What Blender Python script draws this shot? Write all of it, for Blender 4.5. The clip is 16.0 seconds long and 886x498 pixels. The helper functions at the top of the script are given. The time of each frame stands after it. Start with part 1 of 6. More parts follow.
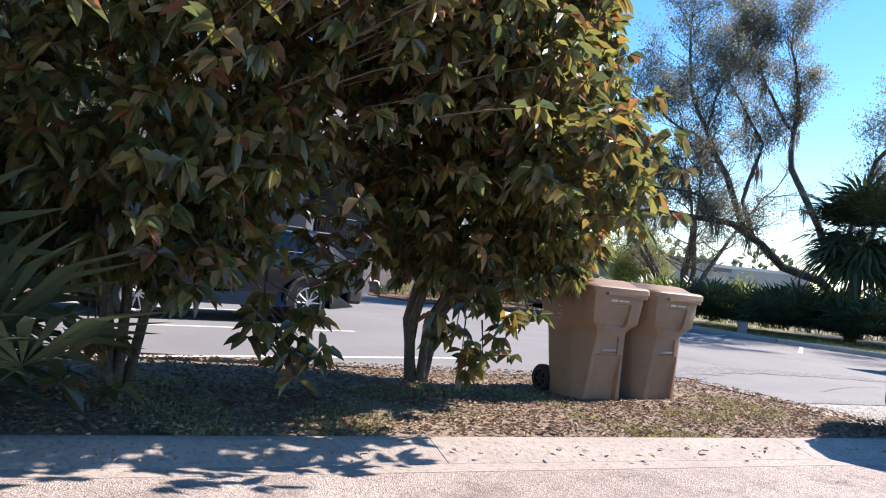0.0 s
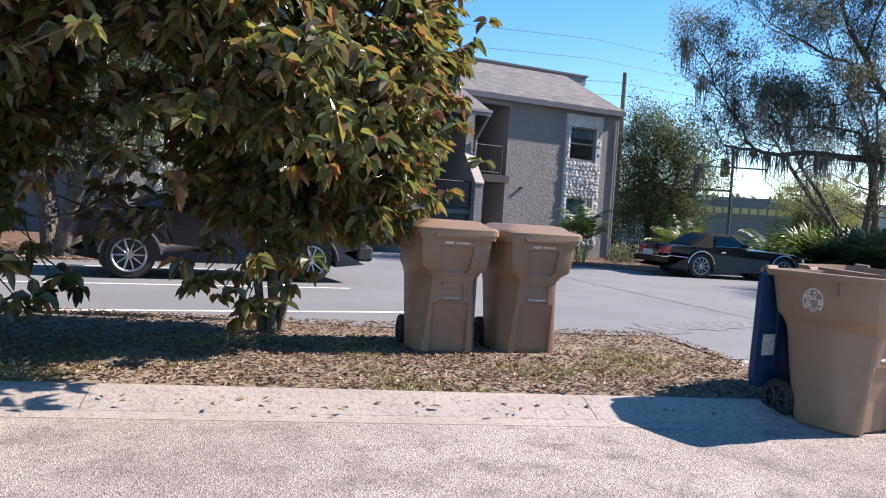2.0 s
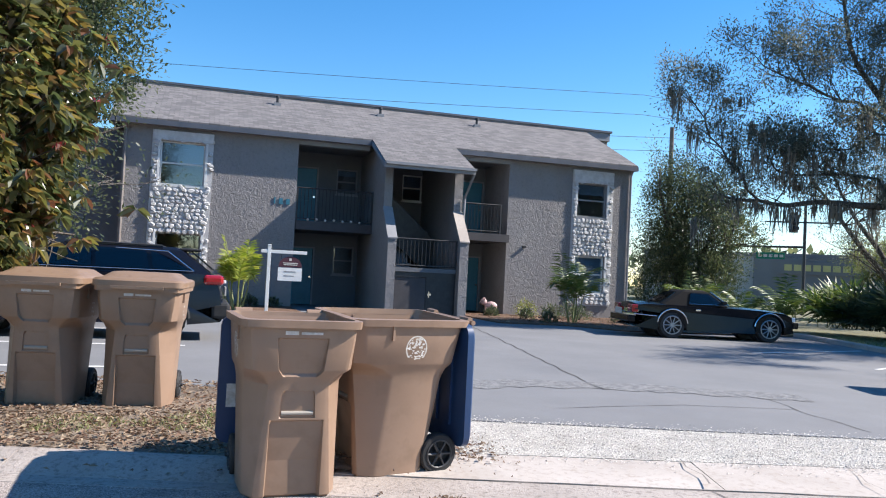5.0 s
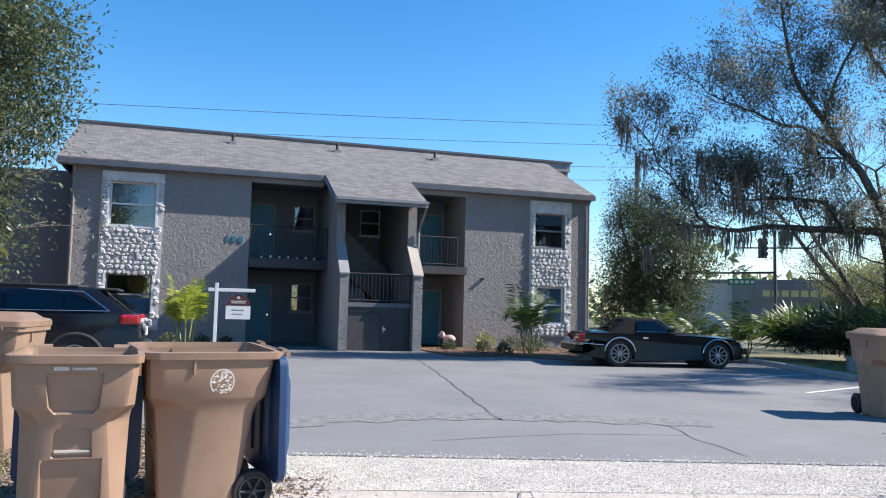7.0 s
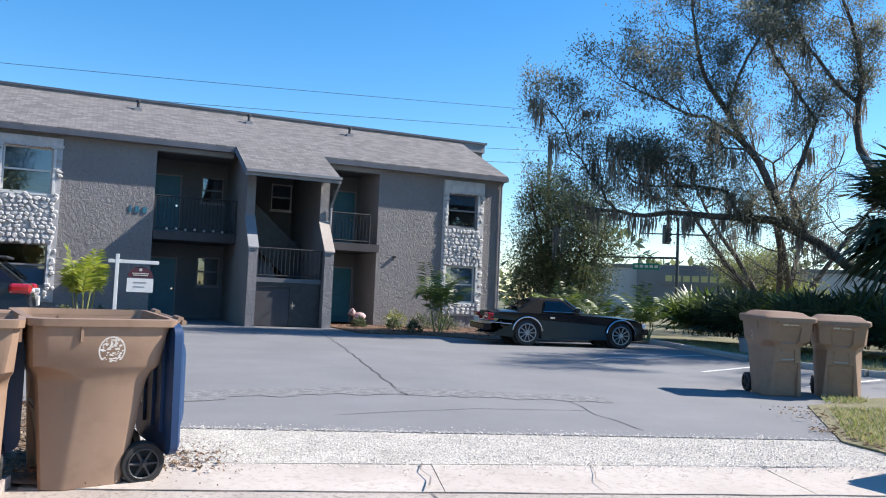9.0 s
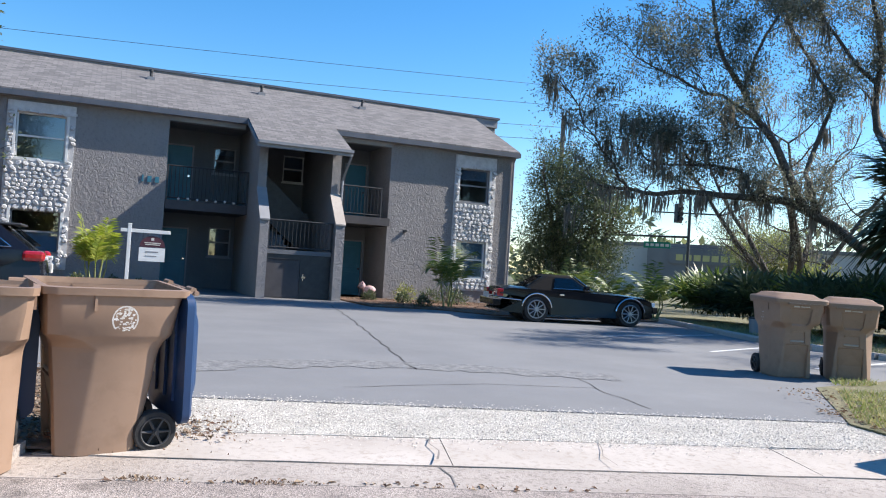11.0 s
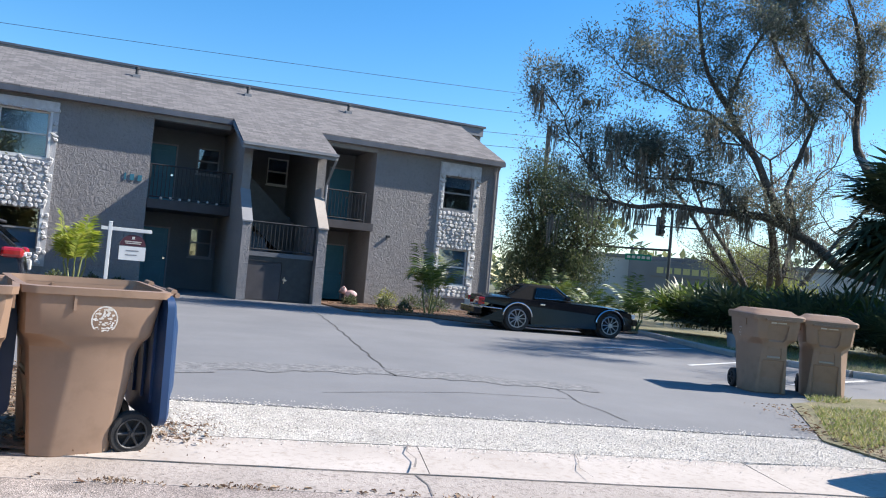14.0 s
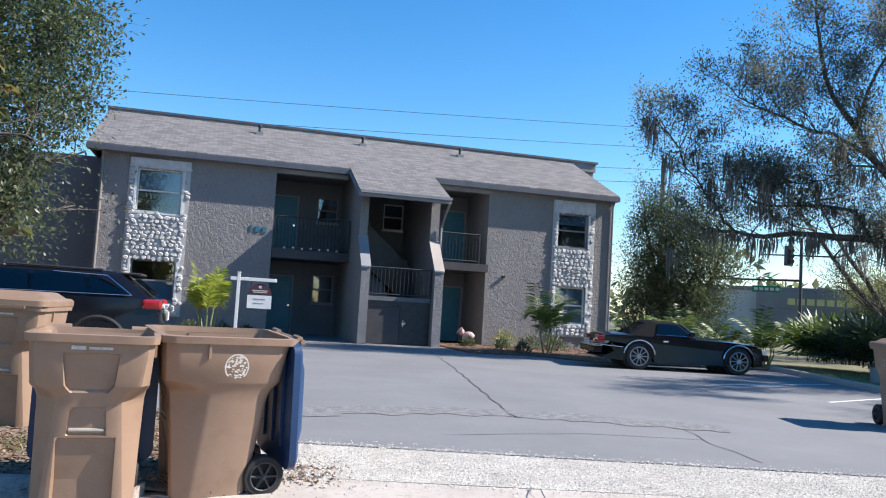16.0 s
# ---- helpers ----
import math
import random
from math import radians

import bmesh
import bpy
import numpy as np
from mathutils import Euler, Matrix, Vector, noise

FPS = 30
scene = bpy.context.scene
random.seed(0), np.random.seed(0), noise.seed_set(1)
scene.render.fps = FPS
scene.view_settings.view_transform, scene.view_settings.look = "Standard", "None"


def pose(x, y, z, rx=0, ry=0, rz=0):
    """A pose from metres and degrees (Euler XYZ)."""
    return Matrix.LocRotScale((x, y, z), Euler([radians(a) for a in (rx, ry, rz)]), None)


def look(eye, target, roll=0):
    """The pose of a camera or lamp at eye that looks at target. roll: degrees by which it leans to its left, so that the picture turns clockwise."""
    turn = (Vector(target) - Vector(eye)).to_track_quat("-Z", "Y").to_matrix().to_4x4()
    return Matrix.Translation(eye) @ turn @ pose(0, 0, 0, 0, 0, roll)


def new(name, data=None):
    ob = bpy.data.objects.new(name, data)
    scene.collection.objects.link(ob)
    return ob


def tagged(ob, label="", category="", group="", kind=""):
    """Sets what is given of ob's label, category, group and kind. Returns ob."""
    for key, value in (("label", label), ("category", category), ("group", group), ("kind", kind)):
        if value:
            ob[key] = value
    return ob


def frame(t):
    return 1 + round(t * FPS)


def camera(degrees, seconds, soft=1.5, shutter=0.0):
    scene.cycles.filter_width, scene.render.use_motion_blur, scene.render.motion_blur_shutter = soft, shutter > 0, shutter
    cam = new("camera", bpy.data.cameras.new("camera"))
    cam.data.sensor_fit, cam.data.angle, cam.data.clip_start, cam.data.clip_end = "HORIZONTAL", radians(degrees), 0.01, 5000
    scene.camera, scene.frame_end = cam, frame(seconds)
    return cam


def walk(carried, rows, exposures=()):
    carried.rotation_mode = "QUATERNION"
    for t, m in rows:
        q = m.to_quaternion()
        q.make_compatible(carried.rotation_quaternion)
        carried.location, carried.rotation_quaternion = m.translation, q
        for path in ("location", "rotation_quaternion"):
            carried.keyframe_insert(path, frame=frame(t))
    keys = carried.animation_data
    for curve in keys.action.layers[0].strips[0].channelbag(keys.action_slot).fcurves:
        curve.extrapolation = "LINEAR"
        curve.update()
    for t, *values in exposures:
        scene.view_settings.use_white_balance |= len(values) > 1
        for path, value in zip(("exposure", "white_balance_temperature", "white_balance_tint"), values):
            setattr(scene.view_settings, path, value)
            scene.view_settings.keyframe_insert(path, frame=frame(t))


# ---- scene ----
cam = camera(57.7, 16.0, 1.1)
PATH = [
    (0, (0.272, -1.0, 1.071), (-1.238, 0.311, 1.122), 5.9),
    (0.5, (0.602, -0.265, 1.074), (-0.993, 0.941, 1.072), 5.7),
    (1, (0.917, 0.5, 1.065), (-0.756, 1.596, 1.017), 5.5),
    (1.2, (1.077, 0.768, 1.067), (-0.618, 1.827, 1.002), 4.6),
    (1.5, (1.298, 1.264, 1.118), (-0.441, 2.249, 1.042), 4.4),
    (2, (1.666, 2.026, 1.148), (-0.129, 2.904, 1.071), 3.7),
    (2.5, (1.997, 2.767, 1.169), (0.168, 3.575, 1.101), 4.0),
    (3, (2.277, 3.518, 1.188), (0.422, 4.263, 1.121), 4.3),
    (3.5, (2.496, 4.28, 1.192), (0.638, 5.018, 1.128), 4.9),
    (4, (2.683, 4.976, 1.203), (0.799, 5.643, 1.153), 4.8),
    (4.5, (2.836, 5.64, 1.22), (0.925, 6.231, 1.215), 4.0),
    (5, (2.915, 6.206, 1.229), (1.003, 6.787, 1.297), 2.9),
    (5.2, (2.949, 6.388, 1.225), (1.061, 7.044, 1.302), 2.4),
    (7.3, (3.156, 7.357, 1.227), (1.253, 7.952, 1.388), 1.4),
    (7.5, (3.151, 7.356, 1.226), (1.25, 7.957, 1.383), 1.6),
    (8, (3.156, 7.354, 1.222), (1.252, 7.948, 1.367), 1.5),
    (8.5, (3.098, 7.397, 1.182), (1.254, 8.161, 1.313), 2.3),
    (9, (3.101, 7.409, 1.174), (1.271, 8.21, 1.287), 2.5),
    (11.5, (3.094, 7.391, 1.187), (1.261, 8.19, 1.211), 4.0),
    (12, (3.099, 7.386, 1.192), (1.291, 8.241, 1.22), 4.5),
    (12.5, (3.093, 7.389, 1.191), (1.276, 8.224, 1.224), 5.2),
    (13, (3.103, 7.393, 1.191), (1.281, 8.215, 1.242), 5.2),
    (13.5, (3.103, 7.393, 1.188), (1.281, 8.216, 1.249), 5.1),
    (14, (3.112, 7.387, 1.195), (1.289, 8.207, 1.263), 5.1),
    (14.5, (3.104, 7.387, 1.193), (1.281, 8.206, 1.276), 4.9),
    (15, (3.112, 7.378, 1.2), (1.259, 8.125, 1.305), 4.4),
    (15.2, (3.101, 7.347, 1.208), (1.231, 8.049, 1.316), 4.0),
    (15.5, (3.144, 7.376, 1.203), (1.23, 7.942, 1.331), 3.4),
    (16, (3.153, 7.373, 1.204), (1.234, 7.917, 1.35), 3.4),
]
walk(cam, [(t, look(eye, target, roll)) for t, eye, target, roll in PATH], [(0, 1.28, 6800, 17), (1.5, 1.14, 6700, 16), (3.5, 1.03, 6500, 13), (5, 1.0, 6400, 11), (16, 1.0, 6350, 10)])

# ---- world and sun ----
SUN_EL, SUN_AZ = 41.0, 78.0   # azimuth counted from +x towards +y
world = bpy.data.worlds.new("sky")
scene.world = world
world.use_nodes = True
wn = world.node_tree
sky = wn.nodes.new("ShaderNodeTexSky")
sky.sky_type, sky.sun_disc = "NISHITA", False
sky.sun_elevation, sky.sun_rotation = radians(SUN_EL), radians(90 - SUN_AZ)
sky.air_density, sky.dust_density, sky.ozone_density = 1.0, 0.1, 2.5
vivid = wn.nodes.new("ShaderNodeHueSaturation")
vivid.inputs["Hue"].default_value, vivid.inputs["Saturation"].default_value = .5, 1.36
wn.links.new(sky.outputs[0], vivid.inputs["Color"])
wn.links.new(vivid.outputs[0], wn.nodes["Background"].inputs[0])
wn.nodes["Background"].inputs[1].default_value = 0.105
sun = new("sun", bpy.data.lights.new("sun", "SUN"))
sun.data.energy, sun.data.angle, sun.data.color = 5.0, radians(0.5), (1, 0.93, 0.84)
ce, se = math.cos(radians(SUN_EL)), math.sin(radians(SUN_EL))
sun.matrix_world = look((60 * ce * math.cos(radians(SUN_AZ)), 60 * ce * math.sin(radians(SUN_AZ)), 60 * se), (0, 0, 0))

# ---- materials ----
def mat(name, c1, c2=None, scale=3.0, rough=0.7, metal=0.0, bump=0.0, bscale=40.0, c3=None, scale3=60.0, coat=0.0,
        island=0.0, translucent=0.0, spec=0.5, voronoi=False, bdist=0.02, rvar=0.08):
    """A surface whose colour wanders between c1 and c2 in patches and towards c3 in fine grain, with relief."""
    m = bpy.data.materials.new(name)
    m.use_nodes = True
    t = m.node_tree
    b = t.nodes["Principled BSDF"]
    co = t.nodes.new("ShaderNodeTexCoord")
    def noise_tex(s, detail=6.0):
        n = t.nodes.new("ShaderNodeTexNoise")
        n.inputs["Scale"].default_value, n.inputs["Detail"].default_value, n.inputs["Roughness"].default_value = s, detail, 0.62
        t.links.new(co.outputs["Object"], n.inputs["Vector"])
        return n
    def mix(fac, a, bb):
        x = t.nodes.new("ShaderNodeMix")
        x.data_type = "RGBA"
        for sock, v in ((x.inputs[0], fac), (x.inputs[6], a), (x.inputs[7], bb)):
            if isinstance(v, tuple):
                sock.default_value = (*v, 1)
            elif isinstance(v, float):
                sock.default_value = v
            else:
                t.links.new(v, sock)
        return x.outputs[2]
    def ramp(src, lo, hi):
        r = t.nodes.new("ShaderNodeMapRange")
        r.inputs[1].default_value, r.inputs[2].default_value = lo, hi
        t.links.new(src, r.inputs[0])
        return r.outputs[0]
    col = c1
    if c2:
        col = mix(ramp(noise_tex(scale).outputs[0], 0.36, 0.64), c1, c2)
    if c3:
        col = mix(ramp(noise_tex(scale3, 3.0).outputs[0], 0.5, 0.72), col, c3)
    if island:
        g = t.nodes.new("ShaderNodeNewGeometry")
        h = t.nodes.new("ShaderNodeHueSaturation")
        r = t.nodes.new("ShaderNodeMapRange")
        r.inputs[3].default_value, r.inputs[4].default_value = 1 - island, 1 + island
        t.links.new(g.outputs["Random Per Island"], r.inputs[0])
        t.links.new(r.outputs[0], h.inputs["Value"])
        if isinstance(col, tuple):
            h.inputs["Color"].default_value = (*col, 1)
        else:
            t.links.new(col, h.inputs["Color"])
        col = h.outputs[0]
    if isinstance(col, tuple):
        b.inputs["Base Color"].default_value = (*col, 1)
    else:
        t.links.new(col, b.inputs["Base Color"])
    b.inputs["Metallic"].default_value = metal
    b.inputs["Roughness"].default_value = rough
    b.inputs["Specular IOR Level"].default_value = spec
    b.inputs["Coat Weight"].default_value = coat
    b.inputs["Coat Roughness"].default_value = 0.05
    if rvar and rough > 0.12:
        t.links.new(ramp(noise_tex(scale * 2.3).outputs[0], 0.5 - 0.25 / rvar * rough, 0.5 + 0.25 / rvar * (2 - rough)), b.inputs["Roughness"])
        b.inputs["Roughness"].links[0].from_node.inputs[3].default_value = max(rough - rvar, 0.02)
        b.inputs["Roughness"].links[0].from_node.inputs[4].default_value = min(rough + rvar, 1.0)
        b.inputs["Roughness"].links[0].from_node.inputs[1].default_value = 0.3
        b.inputs["Roughness"].links[0].from_node.inputs[2].default_value = 0.7
    if bump:
        if voronoi:
            v = t.nodes.new("ShaderNodeTexVoronoi")
            v.inputs["Scale"].default_value = bscale
            t.links.new(co.outputs["Object"], v.inputs["Vector"])
            src = v.outputs["Distance"]
        else:
            src = noise_tex(bscale, 4.0).outputs[0]
        bp = t.nodes.new("ShaderNodeBump")
        bp.inputs["Strength"].default_value, bp.inputs["Distance"].default_value = bump, bdist
        t.links.new(src, bp.inputs["Height"])
        t.links.new(bp.outputs[0], b.inputs["Normal"])
    if translucent:
        tr = t.nodes.new("ShaderNodeBsdfTranslucent")
        if isinstance(col, tuple):
            tr.inputs[0].default_value = (*col, 1)
        else:
            hs = t.nodes.new("ShaderNodeHueSaturation")
            hs.inputs["Value"].default_value, hs.inputs["Saturation"].default_value = 2.0, 1.15
            t.links.new(col, hs.inputs["Color"])
            t.links.new(hs.outputs[0], tr.inputs[0])
        ms = t.nodes.new("ShaderNodeMixShader")
        ms.inputs[0].default_value = translucent
        t.links.new(b.outputs[0], ms.inputs[1])
        t.links.new(tr.outputs[0], ms.inputs[2])
        t.links.new(ms.outputs[0], t.nodes["Material Output"].inputs[0])
    return m

def leaf_mat(name, stops, rough=0.4, translucent=0.25, spec=0.5):
    """Foliage whose pieces each take a colour of their own from stops."""
    m = mat(name, stops[0], rough=rough, translucent=translucent, island=0.01, spec=spec, rvar=0.0)
    t = m.node_tree
    g = t.nodes.new("ShaderNodeNewGeometry")
    r = t.nodes.new("ShaderNodeValToRGB")
    while len(r.color_ramp.elements) < len(stops):
        r.color_ramp.elements.new(0.5)
    for i, (e, c) in enumerate(zip(r.color_ramp.elements, stops)):
        e.position = i / (len(stops) - 1)
        e.color = (*c, 1)
    t.links.new(g.outputs["Random Per Island"], r.inputs[0])
    for n in t.nodes:
        if n.bl_idname == "ShaderNodeHueSaturation" and not n.inputs["Color"].is_linked:
            t.links.new(r.outputs[0], n.inputs["Color"])
    return m

def chipseal():
    """Worn chip-seal: single chips of many greys over broad bleached and dirty patches."""
    m = mat("road_chipseal", (.262, .218, .197), (.368, .315, .284), .55, .92, bump=.7, bscale=120, c3=(.19, .16, .145), scale3=3.2, bdist=.008, voronoi=True)
    t = m.node_tree
    b = t.nodes["Principled BSDF"]
    co = t.nodes.new("ShaderNodeTexCoord")
    v = t.nodes.new("ShaderNodeTexVoronoi")
    v.inputs["Scale"].default_value = 120
    t.links.new(co.outputs["Object"], v.inputs["Vector"])
    bw = t.nodes.new("ShaderNodeSeparateColor")
    t.links.new(v.outputs["Color"], bw.inputs[0])
    r = t.nodes.new("ShaderNodeMapRange")
    r.inputs[3].default_value, r.inputs[4].default_value = .55, 1.5
    t.links.new(bw.outputs[0], r.inputs[0])
    h = t.nodes.new("ShaderNodeHueSaturation")
    t.links.new(r.outputs[0], h.inputs["Value"])
    t.links.new(b.inputs["Base Color"].links[0].from_socket, h.inputs["Color"])
    t.links.new(h.outputs[0], b.inputs["Base Color"])
    return m
M_ROAD = chipseal()
M_LOT = mat("sealed_asphalt", (.162, .162, .168), (.198, .197, .202), .5, .85, bump=.25, bscale=160, c3=(.137, .137, .142), scale3=120, bdist=.004)
M_CRACKL = mat("worn_crack", (.17, .15, .14), (.22, .195, .18), 8, .95)
M_KERB = mat("worn_kerb_concrete", (.31, .268, .24), (.40, .35, .315), 1.1, .92, bump=.6, bscale=45, c3=(.20, .17, .15), scale3=30, bdist=.012)
M_PATCH = mat("rough_old_asphalt", (.14, .14, .147), (.26, .257, .258), 9, .95, bump=.9, bscale=45, c3=(.10, .10, .10), scale3=30, bdist=.02)
M_CRACK = mat("crack_fill", (.045, .042, .04), (.07, .065, .06), 8, .95)
M_CONC = mat("concrete", (.385, .338, .30), (.475, .425, .385), .9, .9, bump=.25, bscale=120, c3=(.34, .29, .25), scale3=22, bdist=.006)
M_GRAVBED = mat("limestone_fines", (.45, .415, .37), (.58, .54, .485), 3, .95, bump=1.0, bscale=60, c3=(.29, .265, .24), scale3=40)
M_ROADCHIP = mat("road_chips", (.26, .225, .205), (.40, .35, .32), 6, .9, island=.6)
M_STONECHIP = mat("limestone_chips", (.50, .462, .41), (.65, .605, .55), 5, .9, island=.5)
M_DIRT = mat("sandy_soil", (.16, .12, .088), (.27, .215, .165), 2.2, .95, bump=.7, bscale=40, c3=(.11, .08, .06), scale3=18)
M_GROUND = mat("grass_ground", (.10, .11, .05), (.17, .15, .09), .25, .95, bump=.6, bscale=20, c3=(.06, .07, .03), scale3=9)
M_LAWN = mat("lawn_soil", (.13, .13, .06), (.21, .18, .11), 2.0, .95, bump=.7, bscale=40, c3=(.08, .07, .04), scale3=20)
M_MULCH = mat("mulch", (.10, .055, .035), (.19, .11, .07), 6, .95, bump=1, bscale=35, c3=(.05, .03, .02), scale3=25)
M_PAINT = mat("road_paint", (.72, .72, .70), (.60, .60, .60), 4, .8, c3=(.4, .4, .4), scale3=50)
M_STUCCO = mat("grey_stucco", (.235, .22, .22), (.262, .248, .246), .8, .9, bump=.75, bscale=5.5, c3=(.215, .205, .208), scale3=9, bdist=.055)
for _n in M_STUCCO.node_tree.nodes:
    if _n.bl_idname == "ShaderNodeTexNoise" and abs(_n.inputs["Scale"].default_value - 5.5) < .01:
        _n.inputs["Distortion"].default_value, _n.inputs["Roughness"].default_value = 1.6, .7
# the same grey stucco with the bay's bluish shade put into its colour
M_STUCCO_SHADED = mat("shaded_grey_stucco", (.135, .14, .152), (.16, .162, .172), .8, .9, bump=.4, bscale=7, bdist=.03)
M_TRIMGREY = mat("grey_trim_paint", (.22, .225, .24), (.26, .26, .275), 2, .6)
M_FASCIA = mat("dark_fascia", (.07, .085, .11), (.10, .11, .14), 1.5, .6)
M_WHITE = mat("white_paint", (.74, .74, .73), (.66, .66, .65), 2, .55)
M_STONEW = mat("painted_stone", (.47, .46, .46), (.60, .59, .59), 5, .8, bump=.5, bscale=30, island=.10, bdist=.015)
M_MORTAR = mat("grey_mortar", (.46, .45, .455), (.54, .53, .53), 4, .95, bump=.5, bscale=30)
M_PIPE = mat("weathered_pipe", (.20, .17, .155), (.26, .225, .205), 6, .6)
M_TEAL = mat("teal_door_paint", (.03, .15, .21), (.04, .18, .25), 2, .5)
M_IRON = mat("black_iron", (.02, .02, .022), (.035, .035, .038), 6, .5)
M_PANEL = mat("brown_panel", (.05, .046, .05), (.068, .062, .066), 2, .7)
M_ROOM = mat("dim_room", (.10, .10, .11), (.14, .14, .15), 1, .9)
M_BLIND = mat("window_blind", (.26, .34, .42), (.31, .39, .46), 3, .7)
M_BIN = mat("tan_plastic", (.252, .163, .110), (.28, .184, .127), 2.2, .48, bump=.10, bscale=220, c3=(.226, .146, .098), scale3=7, bdist=.003)
M_BINLID = mat("brown_lid_plastic", (.225, .145, .096), (.25, .165, .112), 2.2, .45, bump=.08, bscale=200, c3=(.20, .128, .084), scale3=9, bdist=.003)
M_BLUE = mat("blue_plastic", (.009, .035, .10), (.012, .043, .12), 3, .42, bump=.06, bscale=200, bdist=.003)
M_RUBBER = mat("black_rubber", (.012, .012, .013), (.022, .022, .023), 8, .75, bump=.2, bscale=80)
M_HUB = mat("black_hub_plastic", (.03, .03, .032), (.045, .045, .047), 8, .5)
M_MARK = mat("faded_white_print", (.62, .60, .57), (.45, .40, .34), 30, .8)
M_BAR = mat("pale_grip_bar", (.36, .32, .27), (.30, .265, .22), 10, .5)
M_CARBLK = mat("black_car_paint", (.0035, .0045, .007), (.005, .006, .009), 2, .2, coat=.0, spec=.3, rvar=.04)
M_CARNAVY = mat("dark_blue_car_paint", (.006, .007, .012), (.008, .009, .015), 2, .2, coat=.0, spec=.4, rvar=.04)
M_SOFTTOP = mat("black_soft_top", (.004, .004, .005), (.006, .006, .007), 20, .85, spec=.2)
M_CHROME = mat("chrome", (.75, .76, .78), rough=.12, metal=1.0)
M_ALLOY = mat("alloy", (.40, .41, .43), (.30, .31, .33), 10, .4, metal=1.0)
M_TAIL = mat("red_lamp", (.30, .01, .012), (.4, .015, .02), 20, .15, coat=1.0)
M_LAMPW = mat("clear_lamp", (.75, .75, .76), (.6, .6, .62), 25, .12, coat=1.0)
M_BARK = mat("grey_bark", (.105, .085, .068), (.17, .14, .115), 5, .95, bump=1, bscale=22, c3=(.06, .05, .04), scale3=18, bdist=.03)
M_BARKD = mat("dark_oak_bark", (.085, .075, .068), (.14, .12, .105), 4, .95, bump=1, bscale=14, c3=(.03, .025, .022), scale3=10, bdist=.05)
M_MAG = leaf_mat("glossy_shrub_leaves", [(.052, .066, .03), (.066, .082, .036), (.09, .11, .045), (.072, .09, .04), (.19, .17, .055), (.072, .086, .036), (.20, .14, .05), (.052, .068, .03), (.18, .08, .05), (.15, .145, .05)], .28, .42, .9)
M_OAKLEAF = leaf_mat("small_oak_leaves", [(.085, .098, .076), (.10, .114, .086), (.12, .13, .10), (.145, .145, .117), (.18, .167, .133), (.095, .108, .082)], .5, .4)
M_DENSE = leaf_mat("dense_tree_leaves", [(.04, .058, .034), (.055, .075, .042), (.07, .09, .05), (.10, .118, .06), (.14, .148, .075)], .45, .35)
M_YELLOWG = leaf_mat("yellow_green_leaves", [(.17, .19, .06), (.22, .24, .08), (.27, .27, .10), (.15, .17, .06)], .55, .3)
M_PALMY = leaf_mat("yellow_palm_leaves", [(.16, .21, .04), (.22, .27, .05), (.30, .33, .07), (.36, .36, .10)], .42, .45)
M_PALM = leaf_mat("palm_leaves", [(.05, .085, .026), (.075, .115, .032), (.11, .15, .042), (.17, .19, .06)], .45, .25)
M_PALMD = leaf_mat("dark_palm_leaves", [(.032, .05, .028), (.042, .062, .034), (.055, .078, .04), (.08, .095, .05)], .45, .2)
M_MOSS = leaf_mat("hanging_moss", [(.15, .135, .115), (.20, .18, .155), (.24, .215, .185), (.11, .10, .085)], .9, .3)
M_LITTER = leaf_mat("dry_leaves", [(.115, .066, .044), (.18, .115, .074), (.25, .18, .12), (.34, .265, .185), (.15, .076, .05), (.20, .145, .095)], .85, .1)
M_GRASS = leaf_mat("grass_blades", [(.14, .18, .05), (.19, .22, .07), (.29, .27, .13), (.38, .33, .20), (.16, .2, .06)], .7, .25)
M_FLOWER = leaf_mat("red_buds", [(.35, .04, .06), (.45, .08, .10), (.30, .03, .04)], .6, .2)
M_FAR = mat("far_wall", (.42, .39, .37), (.48, .45, .42), .2, .9)
M_FARD = mat("far_dark_wall", (.15, .14, .14), (.19, .18, .175), .2, .9)
M_SIGNY = mat("yellow_sign", (.50, .42, .16), (.46, .38, .15), 3, .6)
M_SIGNG = mat("green_sign", (.0, .16, .09), (.0, .18, .10), 3, .5)
M_MAROON = mat("maroon_sign", (.07, .018, .03), (.085, .022, .035), 3, .5)
M_PINK = mat("pink_plaster", (.62, .40, .40), (.70, .48, .47), 12, .7)
M_POLEW = mat("weathered_pole", (.14, .11, .09), (.2, .17, .14), 3, .9, bump=.5, bscale=20)

